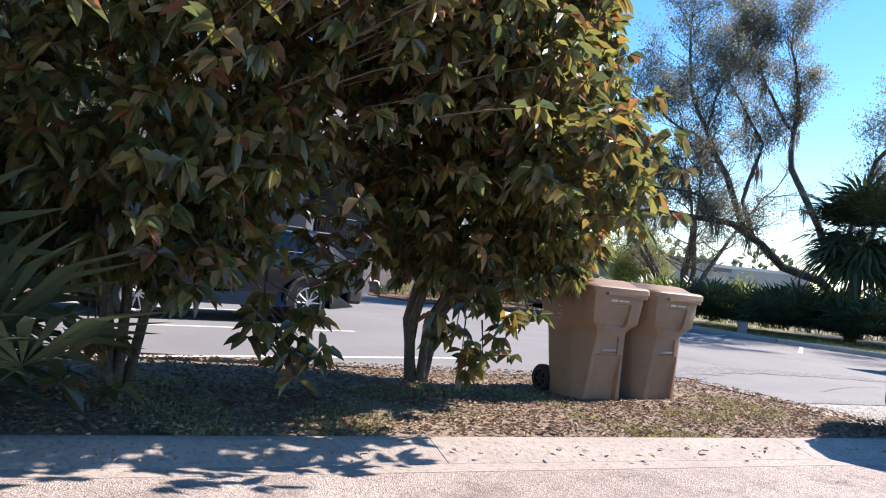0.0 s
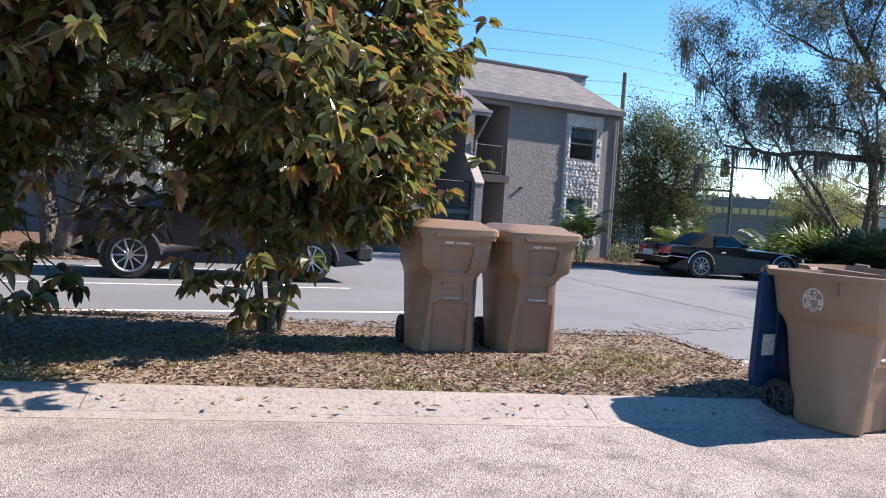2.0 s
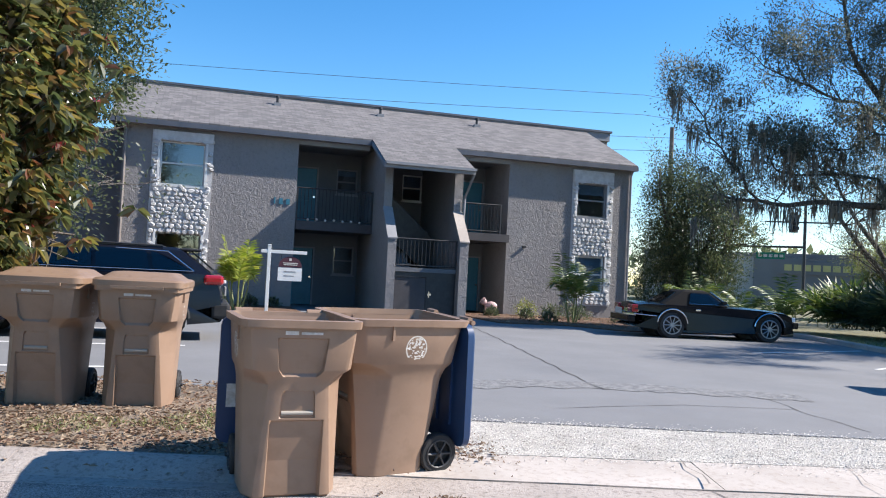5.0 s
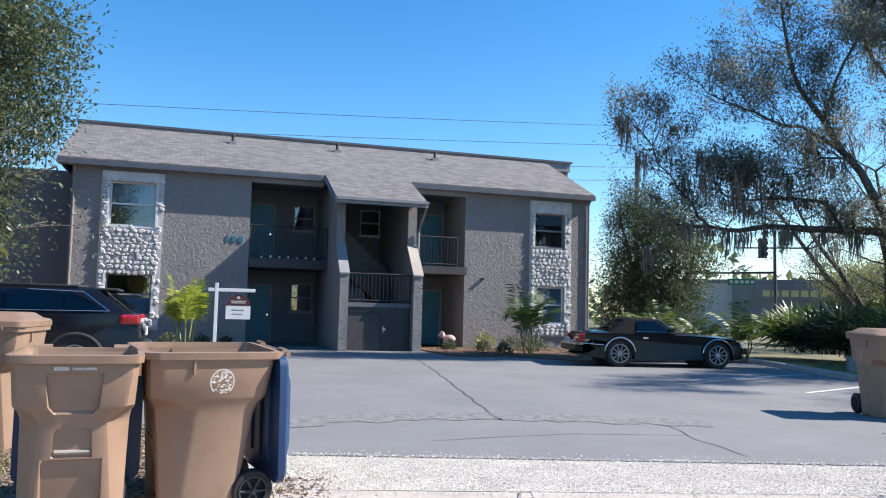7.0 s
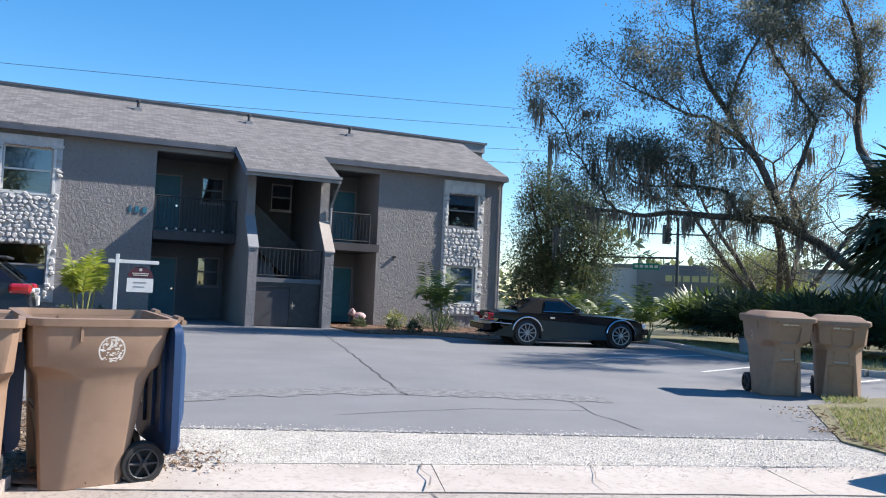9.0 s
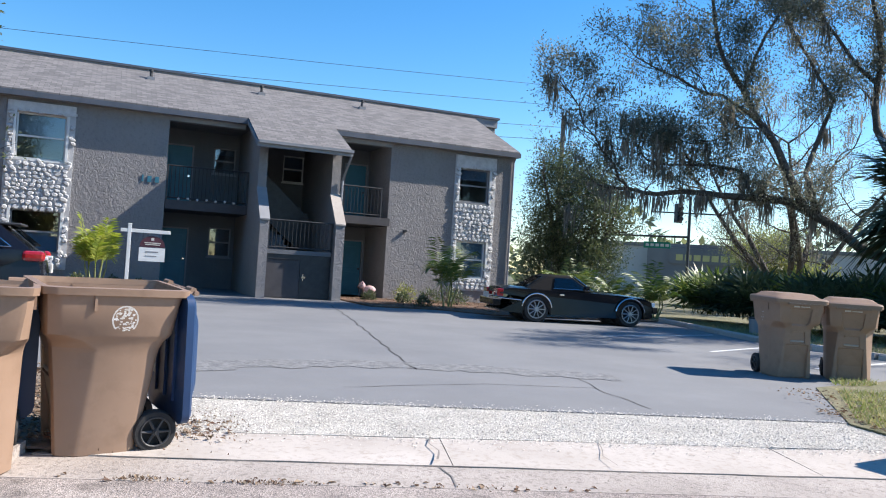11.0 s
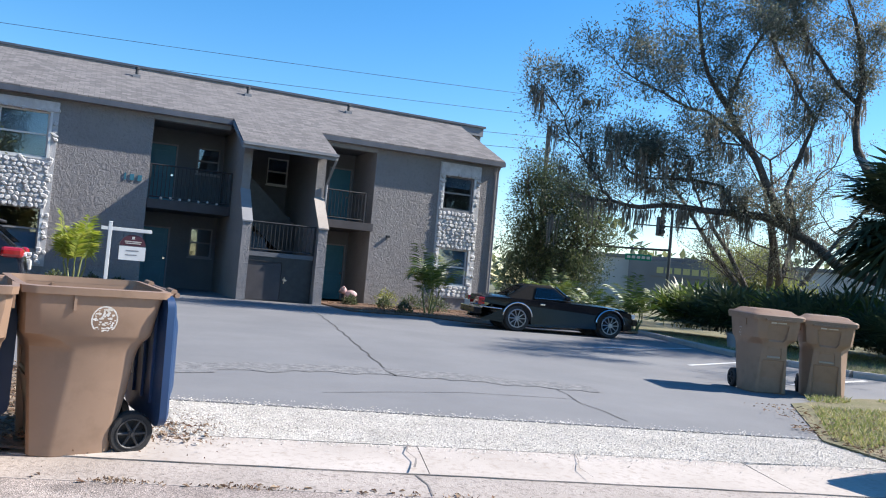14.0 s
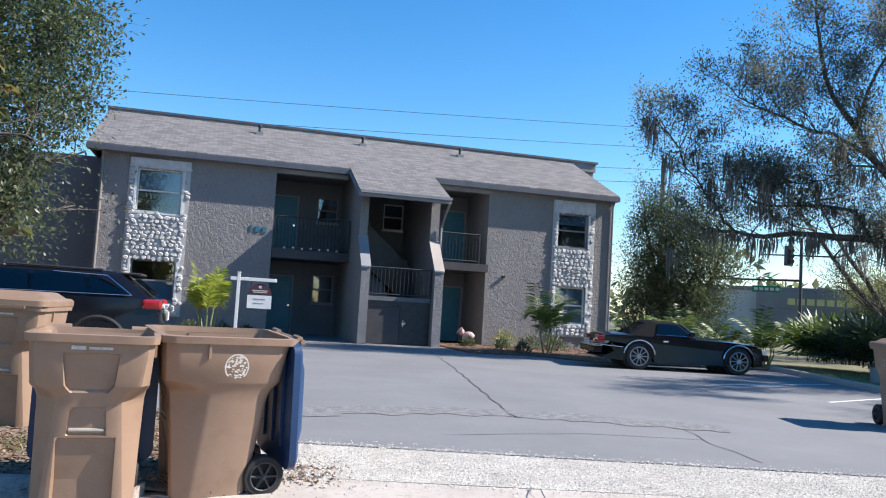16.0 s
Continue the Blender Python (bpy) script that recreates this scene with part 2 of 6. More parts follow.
def shingles():
    m = mat("asphalt_shingles", (.14, .13, .13), (.175, .165, .163), .7, .95, bump=.5, bscale=200, bdist=.006)
    t = m.node_tree
    co = t.nodes.new("ShaderNodeTexCoord")
    mp = t.nodes.new("ShaderNodeMapping")
    mp.inputs["Rotation"].default_value = (0, 0, radians(90))
    br = t.nodes.new("ShaderNodeTexBrick")
    br.inputs["Scale"].default_value = 1.0
    br.inputs["Brick Width"].default_value, br.inputs["Row Height"].default_value, br.inputs["Mortar Size"].default_value = .30, .135, .008
    br.inputs["Color1"].default_value, br.inputs["Color2"].default_value, br.inputs["Mortar"].default_value = (.10, .095, .097, 1), (.20, .187, .186, 1), (.055, .052, .053, 1)
    t.links.new(co.outputs["Object"], mp.inputs[0])
    t.links.new(mp.outputs[0], br.inputs[0])
    b = t.nodes["Principled BSDF"]
    x = t.nodes.new("ShaderNodeMix")
    x.data_type = "RGBA"
    x.inputs[0].default_value = .8
    t.links.new(b.inputs["Base Color"].links[0].from_socket, x.inputs[6])
    t.links.new(br.outputs[0], x.inputs[7])
    t.links.new(x.outputs[2], b.inputs["Base Color"])
    return m
M_SHINGLE = shingles()

def glass(name, tint, rough=.02, gloss=.13):
    m = bpy.data.materials.new(name)
    m.use_nodes = True
    t = m.node_tree
    gl = t.nodes.new("ShaderNodeBsdfGlossy")
    gl.inputs["Roughness"].default_value = rough
    tp = t.nodes.new("ShaderNodeBsdfTransparent")
    tp.inputs[0].default_value = (*tint, 1)
    ms = t.nodes.new("ShaderNodeMixShader")
    ms.inputs[0].default_value = gloss
    for a, bb in ((tp.outputs[0], ms.inputs[1]), (gl.outputs[0], ms.inputs[2]), (ms.outputs[0], t.nodes["Material Output"].inputs[0])):
        t.links.new(a, bb)
    return m
M_GLASS = glass("window_glass", (.72, .80, .87), .02, .14)
M_CARGLASS = glass("tinted_car_glass", (.34, .37, .38), .02, .07)

# ---- building helpers ----
def part(name, bm, material, parent=None, label="", smooth=False):
    me = bpy.data.meshes.new(name)
    bmesh.ops.recalc_face_normals(bm, faces=bm.faces)
    bm.to_mesh(me)
    bm.free()
    me.materials.append(material)
    if smooth:
        for p in me.polygons:
            p.use_smooth = True
    ob = new(name, me)
    ob.parent = parent
    if label:
        tagged(ob, label)
    return ob

def crisp(ob, angle=32):
    for p in ob.data.polygons:
        p.use_smooth = True
    ob.data.set_sharp_from_angle(angle=radians(angle))
    return ob

def raw(name, verts, faces, material, parent=None, smooth=False):
    me = bpy.data.meshes.new(name)
    me.from_pydata([tuple(v) for v in verts], [], faces)
    me.materials.append(material)
    if smooth:
        me.polygons.foreach_set("use_smooth", [True] * len(me.polygons))
    ob = new(name, me)
    ob.parent = parent
    return ob

def thing(name, label, category, x=0, y=0, z=0, rz=0, group="", kind=""):
    ob = new(name)
    ob.matrix_basis = pose(x, y, z, 0, 0, rz)
    return tagged(ob, label, category, group, kind)

def box(bm, x0, x1, y0, y1, z0, z1, bevel=0.0, m=None):
    r = bmesh.ops.create_cube(bm, size=1)
    for v in r["verts"]:
        v.co = Vector(((x0 + x1) / 2 + v.co.x * (x1 - x0), (y0 + y1) / 2 + v.co.y * (y1 - y0), (z0 + z1) / 2 + v.co.z * (z1 - z0)))
        if m:
            v.co = m @ v.co
    if bevel:
        es = list({e for v in r["verts"] for e in v.link_edges})
        bmesh.ops.bevel(bm, geom=es, offset=bevel, segments=2, affect="EDGES", profile=.5)
    return bm

def boxes(*dims, bevel=0.0):
    bm = bmesh.new()
    for d in dims:
        box(bm, *d, bevel=bevel)
    return bm

def tube(bm, p, q, r0, r1=None, n=8, caps=True):
    p, q = Vector(p), Vector(q)
    r1 = r0 if r1 is None else r1
    rot = (q - p).to_track_quat("Z", "Y").to_matrix()
    rings = []
    for c, r in ((p, r0), (q, r1)):
        rings.append([bm.verts.new(c + rot @ Vector((r * math.cos(a), r * math.sin(a), 0))) for a in (2 * math.pi * i / n for i in range(n))])
    for i in range(n):
        bm.faces.new((rings[0][i], rings[0][(i + 1) % n], rings[1][(i + 1) % n], rings[1][i]))
    if caps:
        bm.faces.new(rings[0][::-1])
        bm.faces.new(rings[1])
    return bm

def tubes(*segs, n=8):
    bm = bmesh.new()
    for s in segs:
        tube(bm, *s, n=n)
    return bm

def prism(poly, lo, hi, axis="y"):
    """A polygon of two coordinates, carried from lo to hi along the third axis."""
    bm = bmesh.new()
    def at(p, h):
        return {"y": (p[0], h, p[1]), "z": (p[0], p[1], h), "x": (h, p[0], p[1])}[axis]
    a = [bm.verts.new(at(p, lo)) for p in poly]
    b = [bm.verts.new(at(p, hi)) for p in poly]
    n = len(poly)
    fs = [bm.faces.new(a[::-1]), bm.faces.new(b)]
    for i in range(n):
        bm.faces.new((a[i], a[(i + 1) % n], b[(i + 1) % n], b[i]))
    bmesh.ops.triangulate(bm, faces=fs)
    return bm

def holed(x0, x1, y0, y1, z0, z1, holes):
    """A wall across x0..x1 with rectangular holes (y0, y1, z0, z1) right through it."""
    ys = sorted({y0, y1, *(h[0] for h in holes), *(h[1] for h in holes)})
    zs = sorted({z0, z1, *(h[2] for h in holes), *(h[3] for h in holes)})
    bm = bmesh.new()
    for a, b in zip(ys, ys[1:]):
        for c, d in zip(zs, zs[1:]):
            my, mz = (a + b) / 2, (c + d) / 2
            if not any(h[0] < my < h[1] and h[2] < mz < h[3] for h in holes):
                box(bm, x0, x1, a, b, c, d)
    bmesh.ops.remove_doubles(bm, verts=bm.verts, dist=1e-4)
    seen = {}
    for f in bm.faces:
        c = f.calc_center_median()
        seen.setdefault((round(c.x, 3), round(c.y, 3), round(c.z, 3)), []).append(f)
    bmesh.ops.delete(bm, geom=[f for fs in seen.values() if len(fs) > 1 for f in fs], context="FACES")
    return bm

def loft(rings, close_first=True, close_last=True):
    bm = bmesh.new()
    vs = [[bm.verts.new(p) for p in r] for r in rings]
    n = len(vs[0])
    for a, b in zip(vs, vs[1:]):
        for i in range(n):
            bm.faces.new((a[i], a[(i + 1) % n], b[(i + 1) % n], b[i]))
    if close_first:
        bm.faces.new(vs[0][::-1])
    if close_last:
        bm.faces.new(vs[-1])
    return bm

RNG = np.random.default_rng(7)

def leaf_cloud(name, pts, dirs, length, width, material, parent, droop=0.3, fold=0.15, jitter=.35, tri=False, rng=RNG):
    """One mesh of many leaves that start at pts and point along dirs; six corners each, or four where they stay far off."""
    pts, dirs = np.asarray(pts, float), np.asarray(dirs, float)
    n = len(pts)
    dirs = dirs + rng.normal(0, jitter, (n, 3))
    dirs[:, 2] -= droop
    dirs /= np.linalg.norm(dirs, axis=1)[:, None] + 1e-9
    side = np.cross(dirs, rng.normal(0, .35, (n, 3)) + (0, 0, 1))
    side /= np.linalg.norm(side, axis=1)[:, None] + 1e-9
    up = np.cross(side, dirs)
    L = length * rng.uniform(.65, 1.25, (n, 1))
    W = width * rng.uniform(.7, 1.2, (n, 1)) / 2
    if tri:
        v = np.stack([pts, pts + dirs * L * .5 + side * W, pts + dirs * L, pts + dirs * L * .5 - side * W], 1)
        f = [(4 * i, 4 * i + 1, 4 * i + 2, 4 * i + 3) for i in range(n)]
    else:
        k = fold * W * 4
        v = np.stack([pts, pts + dirs * L * .35 + side * W + up * k, pts + dirs * L * .72 + side * W * .8 + up * k * .6 - np.array((0, 0, 1)) * L * .06,
                      pts + dirs * L - np.array((0, 0, 1)) * L * .18, pts + dirs * L * .72 - side * W * .8 + up * k * .6 - np.array((0, 0, 1)) * L * .06, pts + dirs * L * .35 - side * W + up * k], 1)
        f = []
        for i in range(n):
            o = 6 * i
            f += [(o, o + 1, o + 2, o + 3), (o, o + 3, o + 4, o + 5)]
    return raw(name, v.reshape(-1, 3), f, material, parent)

def scatter_tris(name, pts, size, material, flat=.25, rng=RNG, aspect=.5):
    """Small lying pieces (dry leaves)."""
    n = len(pts)
    a = rng.uniform(0, 2 * np.pi, n)
    t = rng.normal(0, flat, (n, 2))
    d = np.stack([np.cos(a), np.sin(a), t[:, 0]], 1)
    s = np.stack([-np.sin(a), np.cos(a), t[:, 1]], 1)
    L = (size * rng.uniform(.6, 1.3, n))[:, None]
    p = np.asarray(pts, float)
    v = np.stack([p - d * L / 2, p + s * L * aspect / 2 + (0, 0, .008), p + d * L / 2, p - s * L * aspect / 2 + (0, 0, .01)], 1)
    return raw(name, v.reshape(-1, 3), [(4 * i, 4 * i + 1, 4 * i + 2, 4 * i + 3) for i in range(n)], material)

# ---- ground ----
# the street runs along U; V points from it towards the building
KERB = Vector((-3.0, 5.74, 0))
U, V = Vector((.267, .964, 0)), Vector((-.964, .267, 0))
def g(s, d, z=0.0):
    return KERB + U * s + V * d + Vector((0, 0, z))

def sheet(name, poly, z, material, label, category, depth=.3, kind="structure"):
    bm = prism([(p.x, p.y) for p in poly], z - depth, z, "z")
    return tagged(part(name, bm, material), label, category, kind=kind)

def strip(s0, s1, d0, d1):
    return [g(s0, d0), g(s1, d0), g(s1, d1), g(s0, d1)]

bm = bmesh.new()
bmesh.ops.create_grid(bm, x_segments=60, y_segments=60, size=900)
for v in bm.verts:
    v.co.z = -.10
tagged(part("ground", bm, M_GROUND), "patchy green and brown grass ground reaching the horizon", "ground", kind="structure")
sheet("road", strip(-90, 90, -9.0, -.93), -.048, M_ROAD, "pale worn chip-seal street with scattered loose grit", "road")
sheet("gutter", strip(-60, 60, -.95, -.29), -.0462, M_KERB, "sun-bleached concrete gutter along the street edge", "gutter")
# mountable kerb, cast in lengths
for i in range(-9, 8):
    s0 = i * 3.05 - .4
    if 1.4 < s0 + 1.5 < 9.0:
        continue
    o, s1 = (-.48, min(s0 + 3.044, 1.5)) if s0 < 2 else (0, s0 + 3.044)
    prof = [(o - .30, -.3), (o - .30, -.045), (o - .16, -.005), (o - .03, .028), (o + .05, .03), (o + .05, -.3)]
    bm = bmesh.new()
    a = [bm.verts.new(g(s0, d, z)) for d, z in prof]
    b = [bm.verts.new(g(s1, d, z)) for d, z in prof]
    bm.faces.new(a), bm.faces.new(b[::-1])
    for k in range(6):
        bm.faces.new((a[k], b[k], b[(k + 1) % 6], a[(k + 1) % 6]))
    tagged(part("kerb", bm, M_KERB), "low rounded concrete kerb length at the street edge", "kerb", "street kerb lengths", "structure")
# driveway apron slabs
for s0, s1 in ((1.55, 4.026), (4.032, 6.523), (6.529, 9.0)):
    e0, e1 = (.22 if s0 > 2 else .12), (.30 if s1 < 8 else .5)
    bm = loft([[g(s0, -.46, -.3), g(s0, -.46, -.040), g(s0, e0, -.012), g(s0, e0, -.3)], [g(s1, -.46, -.3), g(s1, -.46, -.040), g(s1, e1, -.012), g(s1, e1, -.3)]])
    tagged(part("apron_slab", bm, M_CONC), "pale concrete driveway apron slab with hairline cracks", "slab", "driveway apron slabs", "structure")
sheet("gravel_strip", [g(1.6, .13), g(9.2, .36), g(8.3, 1.47), g(1.75, 1.47)], -.010, M_GRAVBED, "strip of white crushed limestone across the driveway", "gravel")
lot = [g(1.75, 1.42), g(7.95, 1.42), g(8.3, 2.0), g(9.2, 3.75), g(10.9, 4.75), g(20, 6.5), g(60, 12), Vector((-6, 75, 0)), Vector((-24, 75, 0)), Vector((-19.5, 26, 0)),
       Vector((-16.6, 22.9, 0)), Vector((-16.2, 17.2, 0)), Vector((-18.2, 16.2, 0)), Vector((-18.3, 14.35, 0)), Vector((-26, 14.3, 0)), Vector((-26, 9.1, 0)), Vector((-19.2, 9.1, 0)), Vector((-18.6, 6.6, 0)),
       Vector((-14.2, 5.0, 0)), Vector((-13.2, -2, 0)), Vector((-13.6, -40, 0)), Vector((-17, -40, 0)), g(-40, 4.2), g(-4.6, 3.1), g(-1.8, 2.62), g(0, 2.65), g(1.72, 2.75)]
sheet("parking_lot", lot, 0.0, M_LOT, "grey sealed asphalt parking lot with cracks and a rough patch", "parking lot", .2)
# broken verge under the shrubs, gently crowned
def mound(name, poly_sd, material, label, category, h=.04, step=.22):
    bm = bmesh.new()
    ss, ds = [p[0] for p in poly_sd], [p[1] for p in poly_sd]
    vs = {}
    ns, nd = int((max(ss) - min(ss)) / step), int((max(ds) - min(ds)) / step)
    for i in range(ns + 1):
        for k in range(nd + 1):
            s, d = min(ss) + (max(ss) - min(ss)) * i / ns, min(ds) + (max(ds) - min(ds)) * k / nd
            e = min(k, nd - k, i, ns - i) / 3
            z = -.012 + h * min(1, e) + .022 * noise.noise(Vector((s * 1.3, d * 1.3, 2))) * min(1, e + .3)
            if k in (0, nd):
                d += .05 * noise.noise(Vector((s * 3, d, 5)))
            vs[i, k] = bm.verts.new(g(s, d, z))
    for i in range(ns):
        for k in range(nd):
            bm.faces.new((vs[i, k], vs[i + 1, k], vs[i + 1, k + 1], vs[i, k + 1]))
    return tagged(part(name, bm, material, smooth=True), label, category, kind="structure")
mound("verge", [(-30, -.45), (1.7, -.45), (1.7, 2.75), (-30, 2.75)], M_DIRT, "bare sandy verge covered in dry leaves and thin grass", "verge")
bm = prism([(p.x, p.y) for p in (g(8.0, .52), g(7.92, 1.32), g(8.27, 2.02), g(9.16, 3.78), g(10.86, 4.80), g(20, 6.6), g(40, 7), g(40, .04), g(9.1, .04))], -.3, .010, "z")
tagged(part("lawn", bm, M_LAWN), "patch of short green and brown lawn beside the driveway", "lawn", kind="structure")
bm = prism([(-18.15, 14.4), (-17.9, 16.25), (-16.2, 17.25), (-16.1, 22.5), (-23.0, 23.4), (-23.0, 16.3), (-23.0, 14.4)], -.3, .035, "z")
tagged(part("planting_bed", bm, M_MULCH), "mulched planting bed with shrubs along the building wall", "planting bed", kind="structure")
bm = prism([(-18.6, 6.6), (-19.2, 9.08), (-23.0, 9.08), (-23.0, 3.8), (-26, 3.8), (-26, -20), (-13.6, -20), (-13.25, -2), (-14.25, 5.0)], -.3, .03, "z")
tagged(part("planting_bed", bm, M_MULCH), "mulched planting bed under the trees beside the building", "planting bed", kind="structure")
# grassy island behind the parked coupe, with a low kerb
isl = [(-16.3, 22.8), (-12.2, 21.4), (-10.3, 20.75), (-7.4, 20.7), (-6.4, 21.4), (-4, 26), (-4, 60), (-40, 60), (-40, 30), (-23, 23.6)]
bm = prism(isl, -.3, .05, "z")
tagged(part("grass_island", bm, M_LAWN), "shaded grass island planted with palmettos and oaks", "lawn", kind="structure")
for (xa, ya), (xb, yb) in zip(isl[:5], isl[1:6]):
    n = max(1, round(math.hypot(xb - xa, yb - ya) / 1.8))
    for i in range(n):
        p, q = Vector((xa + (xb - xa) * i / n, ya + (yb - ya) * i / n, 0)), Vector((xa + (xb - xa) * (i + .985) / n, ya + (yb - ya) * (i + .985) / n, 0))
        w = (q - p).normalized().cross(Vector((0, 0, 1))) * .09
        bm = loft([[p - w, p + w, p + w + Vector((0, 0, .09)), p + w * .7 + Vector((0, 0, .12)), p - w * .7 + Vector((0, 0, .12)), p - w + Vector((0, 0, .09))],
                   [q - w, q + w, q + w + Vector((0, 0, .09)), q + w * .7 + Vector((0, 0, .12)), q - w * .7 + Vector((0, 0, .12)), q - w + Vector((0, 0, .09))]])
        tagged(part("wheel_stop", bm, M_CONC), "low weathered concrete edging block round the grass island", "kerb", "island edging blocks", "structure")

def ribbon(name, pts, width, z, material, label, category, wobble=0.0):
    bm = bmesh.new()
    prev = None
    fine = []
    for (xa, ya), (xb, yb) in zip(pts, pts[1:]):
        n = max(1, int(math.hypot(xb - xa, yb - ya) / .12)) if wobble else 1
        fine += [(xa + (xb - xa) * i / n, ya + (yb - ya) * i / n) for i in range(n)]
    fine.append(pts[-1])
    for i, (x, y) in enumerate(fine):
        j = min(i, len(fine) - 2)
        t = Vector((fine[j + 1][0] - fine[j][0], fine[j + 1][1] - fine[j][1], 0)).normalized()
        s = Vector((-t.y, t.x, 0))
        o = s * wobble * noise.noise(Vector((x * 2.1, y * 2.1, 3)))
        w = width * (1 + (.6 * noise.noise(Vector((x * 5, y * 5, 9))) if wobble else 0)) / 2
        c = Vector((x, y, z)) + o
        cur = (bm.verts.new(c - s * w), bm.verts.new(c + s * w))
        if prev:
            bm.faces.new((prev[0], prev[1], cur[1], cur[0]))
        prev = cur
    return tagged(part(name, bm, material), label, category, kind="structure")
for x, y0, y1 in ((-7.05, -2.0, 6.0), (-9.75, -2.0, 6.1), (-12.6, -2.0, 5.6)):
    ribbon("parking_line", [(x, y0), (x, y1)], .11, .004, M_PAINT, "faded white painted parking line on asphalt", "road marking")
for a, b in (((-8.2, 17.5), (-9.6, 20.6)), ((-6.0, 17.6), (-6.9, 20.4)), ((-10.8, 17.0), (-12.0, 20.9))):
    ribbon("parking_line", [a, b], .10, .004, M_PAINT, "faded white painted parking line on asphalt", "road marking")
ribbon("asphalt_crack", [(-18.4, 13.27), (-13, 12.3), (-9, 11.5), (-6.25, 10.95)], .022, .004, M_CRACK, "long dark crack across the asphalt", "crack", .05)
ribbon("asphalt_crack", [(-4.9, 12.6), (-3.9, 12.3), (-3.0, 12.2)], .012, .004, M_CRACK, "thin crack in the asphalt", "crack", .05)
ribbon("asphalt_crack", [(-4.3, 9.6), (-4.5, 11.2), (-4.2, 12.4)], .012, .004, M_CRACK, "hairline crack in the asphalt", "crack", .05)
ribbon("rough_patch", [(-5.6, 8.2), (-6.0, 9.6), (-5.95, 11.0), (-5.35, 12.3), (-5.0, 13.2)], .62, .005, M_PATCH, "rough crumbling band in the asphalt surface", "patch", .22)
def sdp(*sd):
    return [(g(s, d).x, g(s, d).y) for s, d in sd]
ribbon("slab_crack", sdp((3.97, .2), (3.93, .0), (3.96, -.2), (3.93, -.45)), .012, -.004, M_CRACKL, "wandering crack beside the joint of the apron", "crack", .03)
ribbon("gutter_crack", sdp((3.94, -.48), (3.99, -.7), (3.97, -.92)), .010, -.042, M_CRACKL, "crack through the concrete gutter", "crack", .03)
ribbon("slab_crack", sdp((5.2, .22), (5.15, .0), (5.08, -.2), (5.1, -.45)), .006, -.007, M_CRACKL, "hairline crack in the concrete apron", "crack", .035)
ribbon("gutter_joint", sdp((1.5, -.466), (5, -.466), (9, -.466)), .010, -.038, M_CRACKL, "dirt-filled joint between gutter and kerb", "joint", .02)
ribbon("road_crack", sdp((-4.6, -2.3), (-4.45, -2.18), (-4.2, -2.24), (-4.1, -2.1), (-3.95, -2.3), (-3.9, -2.5), (-3.6, -2.48), (-3.3, -2.6), (-3.0, -2.42), (-2.7, -2.5)), .006, -.0445, M_CRACKL, "meandering crack in the street surface", "crack", .06)
def in_strip(n, s0, s1, d0, d1, z, rng=RNG):
    s, d = rng.uniform(s0, s1, n), rng.uniform(d0, d1, n)
    return np.stack([KERB.x + U.x * s + V.x * d, KERB.y + U.y * s + V.y * d, np.full(n, z)], 1)

# loose stones, leaves and grass
def stones(name, pts, lo, hi, material, label):
    """Many small angular stones lying at pts."""
    n = len(pts)
    base = np.array([(1, 0, 0), (-.5, .87, 0), (-.5, -.87, 0), (0, 0, .42), (.1, .1, -.4)])
    rot = RNG.uniform(0, 6.28, n)
    c, sn = np.cos(rot), np.sin(rot)
    b5 = base[None] * RNG.uniform(.6, 1.3, (n, 5, 1))
    v5 = np.stack([b5[..., 0] * c[:, None] - b5[..., 1] * sn[:, None], b5[..., 0] * sn[:, None] + b5[..., 1] * c[:, None], b5[..., 2]], -1) * RNG.uniform(lo, hi, (n, 1, 1)) + pts[:, None]
    fs = [(5 * i + a, 5 * i + b, 5 * i + 3) for i in range(n) for a, b in ((0, 1), (1, 2), (2, 0))]
    return tagged(raw(name, v5.reshape(-1, 3), fs, material), label, "gravel", kind="stuff")
stones("gravel", np.concatenate([in_strip(20000, 1.75, 8.6, .2, 1.47, -.006), in_strip(1500, 1.7, 8.8, .08, .32, -.010), in_strip(260, 1.7, 8.8, -.1, .12, -.018), in_strip(1500, 1.8, 8.1, 1.38, 1.50, .001), in_strip(350, 1.9, 8.2, 1.45, 1.68, .003)]), .0035, .012, M_STONECHIP, "loose white limestone gravel")
stones("road_grit", np.concatenate([in_strip(15000, -7.5, 9, -2.9, -.95, -.047), in_strip(5000, -7, 9, -4.2, -2.9, -.047), in_strip(900, -7, 9, -1.0, -.5, -.044)]), .002, .007, M_ROADCHIP, "loose grey and brown road grit on the worn street")
pts = np.concatenate([in_strip(14500, -9, 1.7, -.4, 2.75, .04), in_strip(3400, -6, 1.65, -.42, 1.2, .035), in_strip(120, 1.9, 2.6, -.1, .5, .0), in_strip(40, 1.6, 5.0, -.98, -.85, -.043), in_strip(260, 7.95, 8.5, .5, 2.0, .025), in_strip(130, -8, 1.5, -.85, -.42, .0), in_strip(900, 8.2, 12, .6, 3.4, .035)])
tagged(scatter_tris("leaf_litter", pts, .05, M_LITTER), "scattered dry brown leaves on the verge and gutter", "leaf litter", kind="stuff")
def tuft(n, s, d, ws, wd, z=-.043):
    a, b = RNG.normal(s, ws, n), RNG.normal(d, wd, n)
    return np.stack([KERB.x + U.x * a + V.x * b, KERB.y + U.y * a + V.y * b, np.full(n, z)], 1)
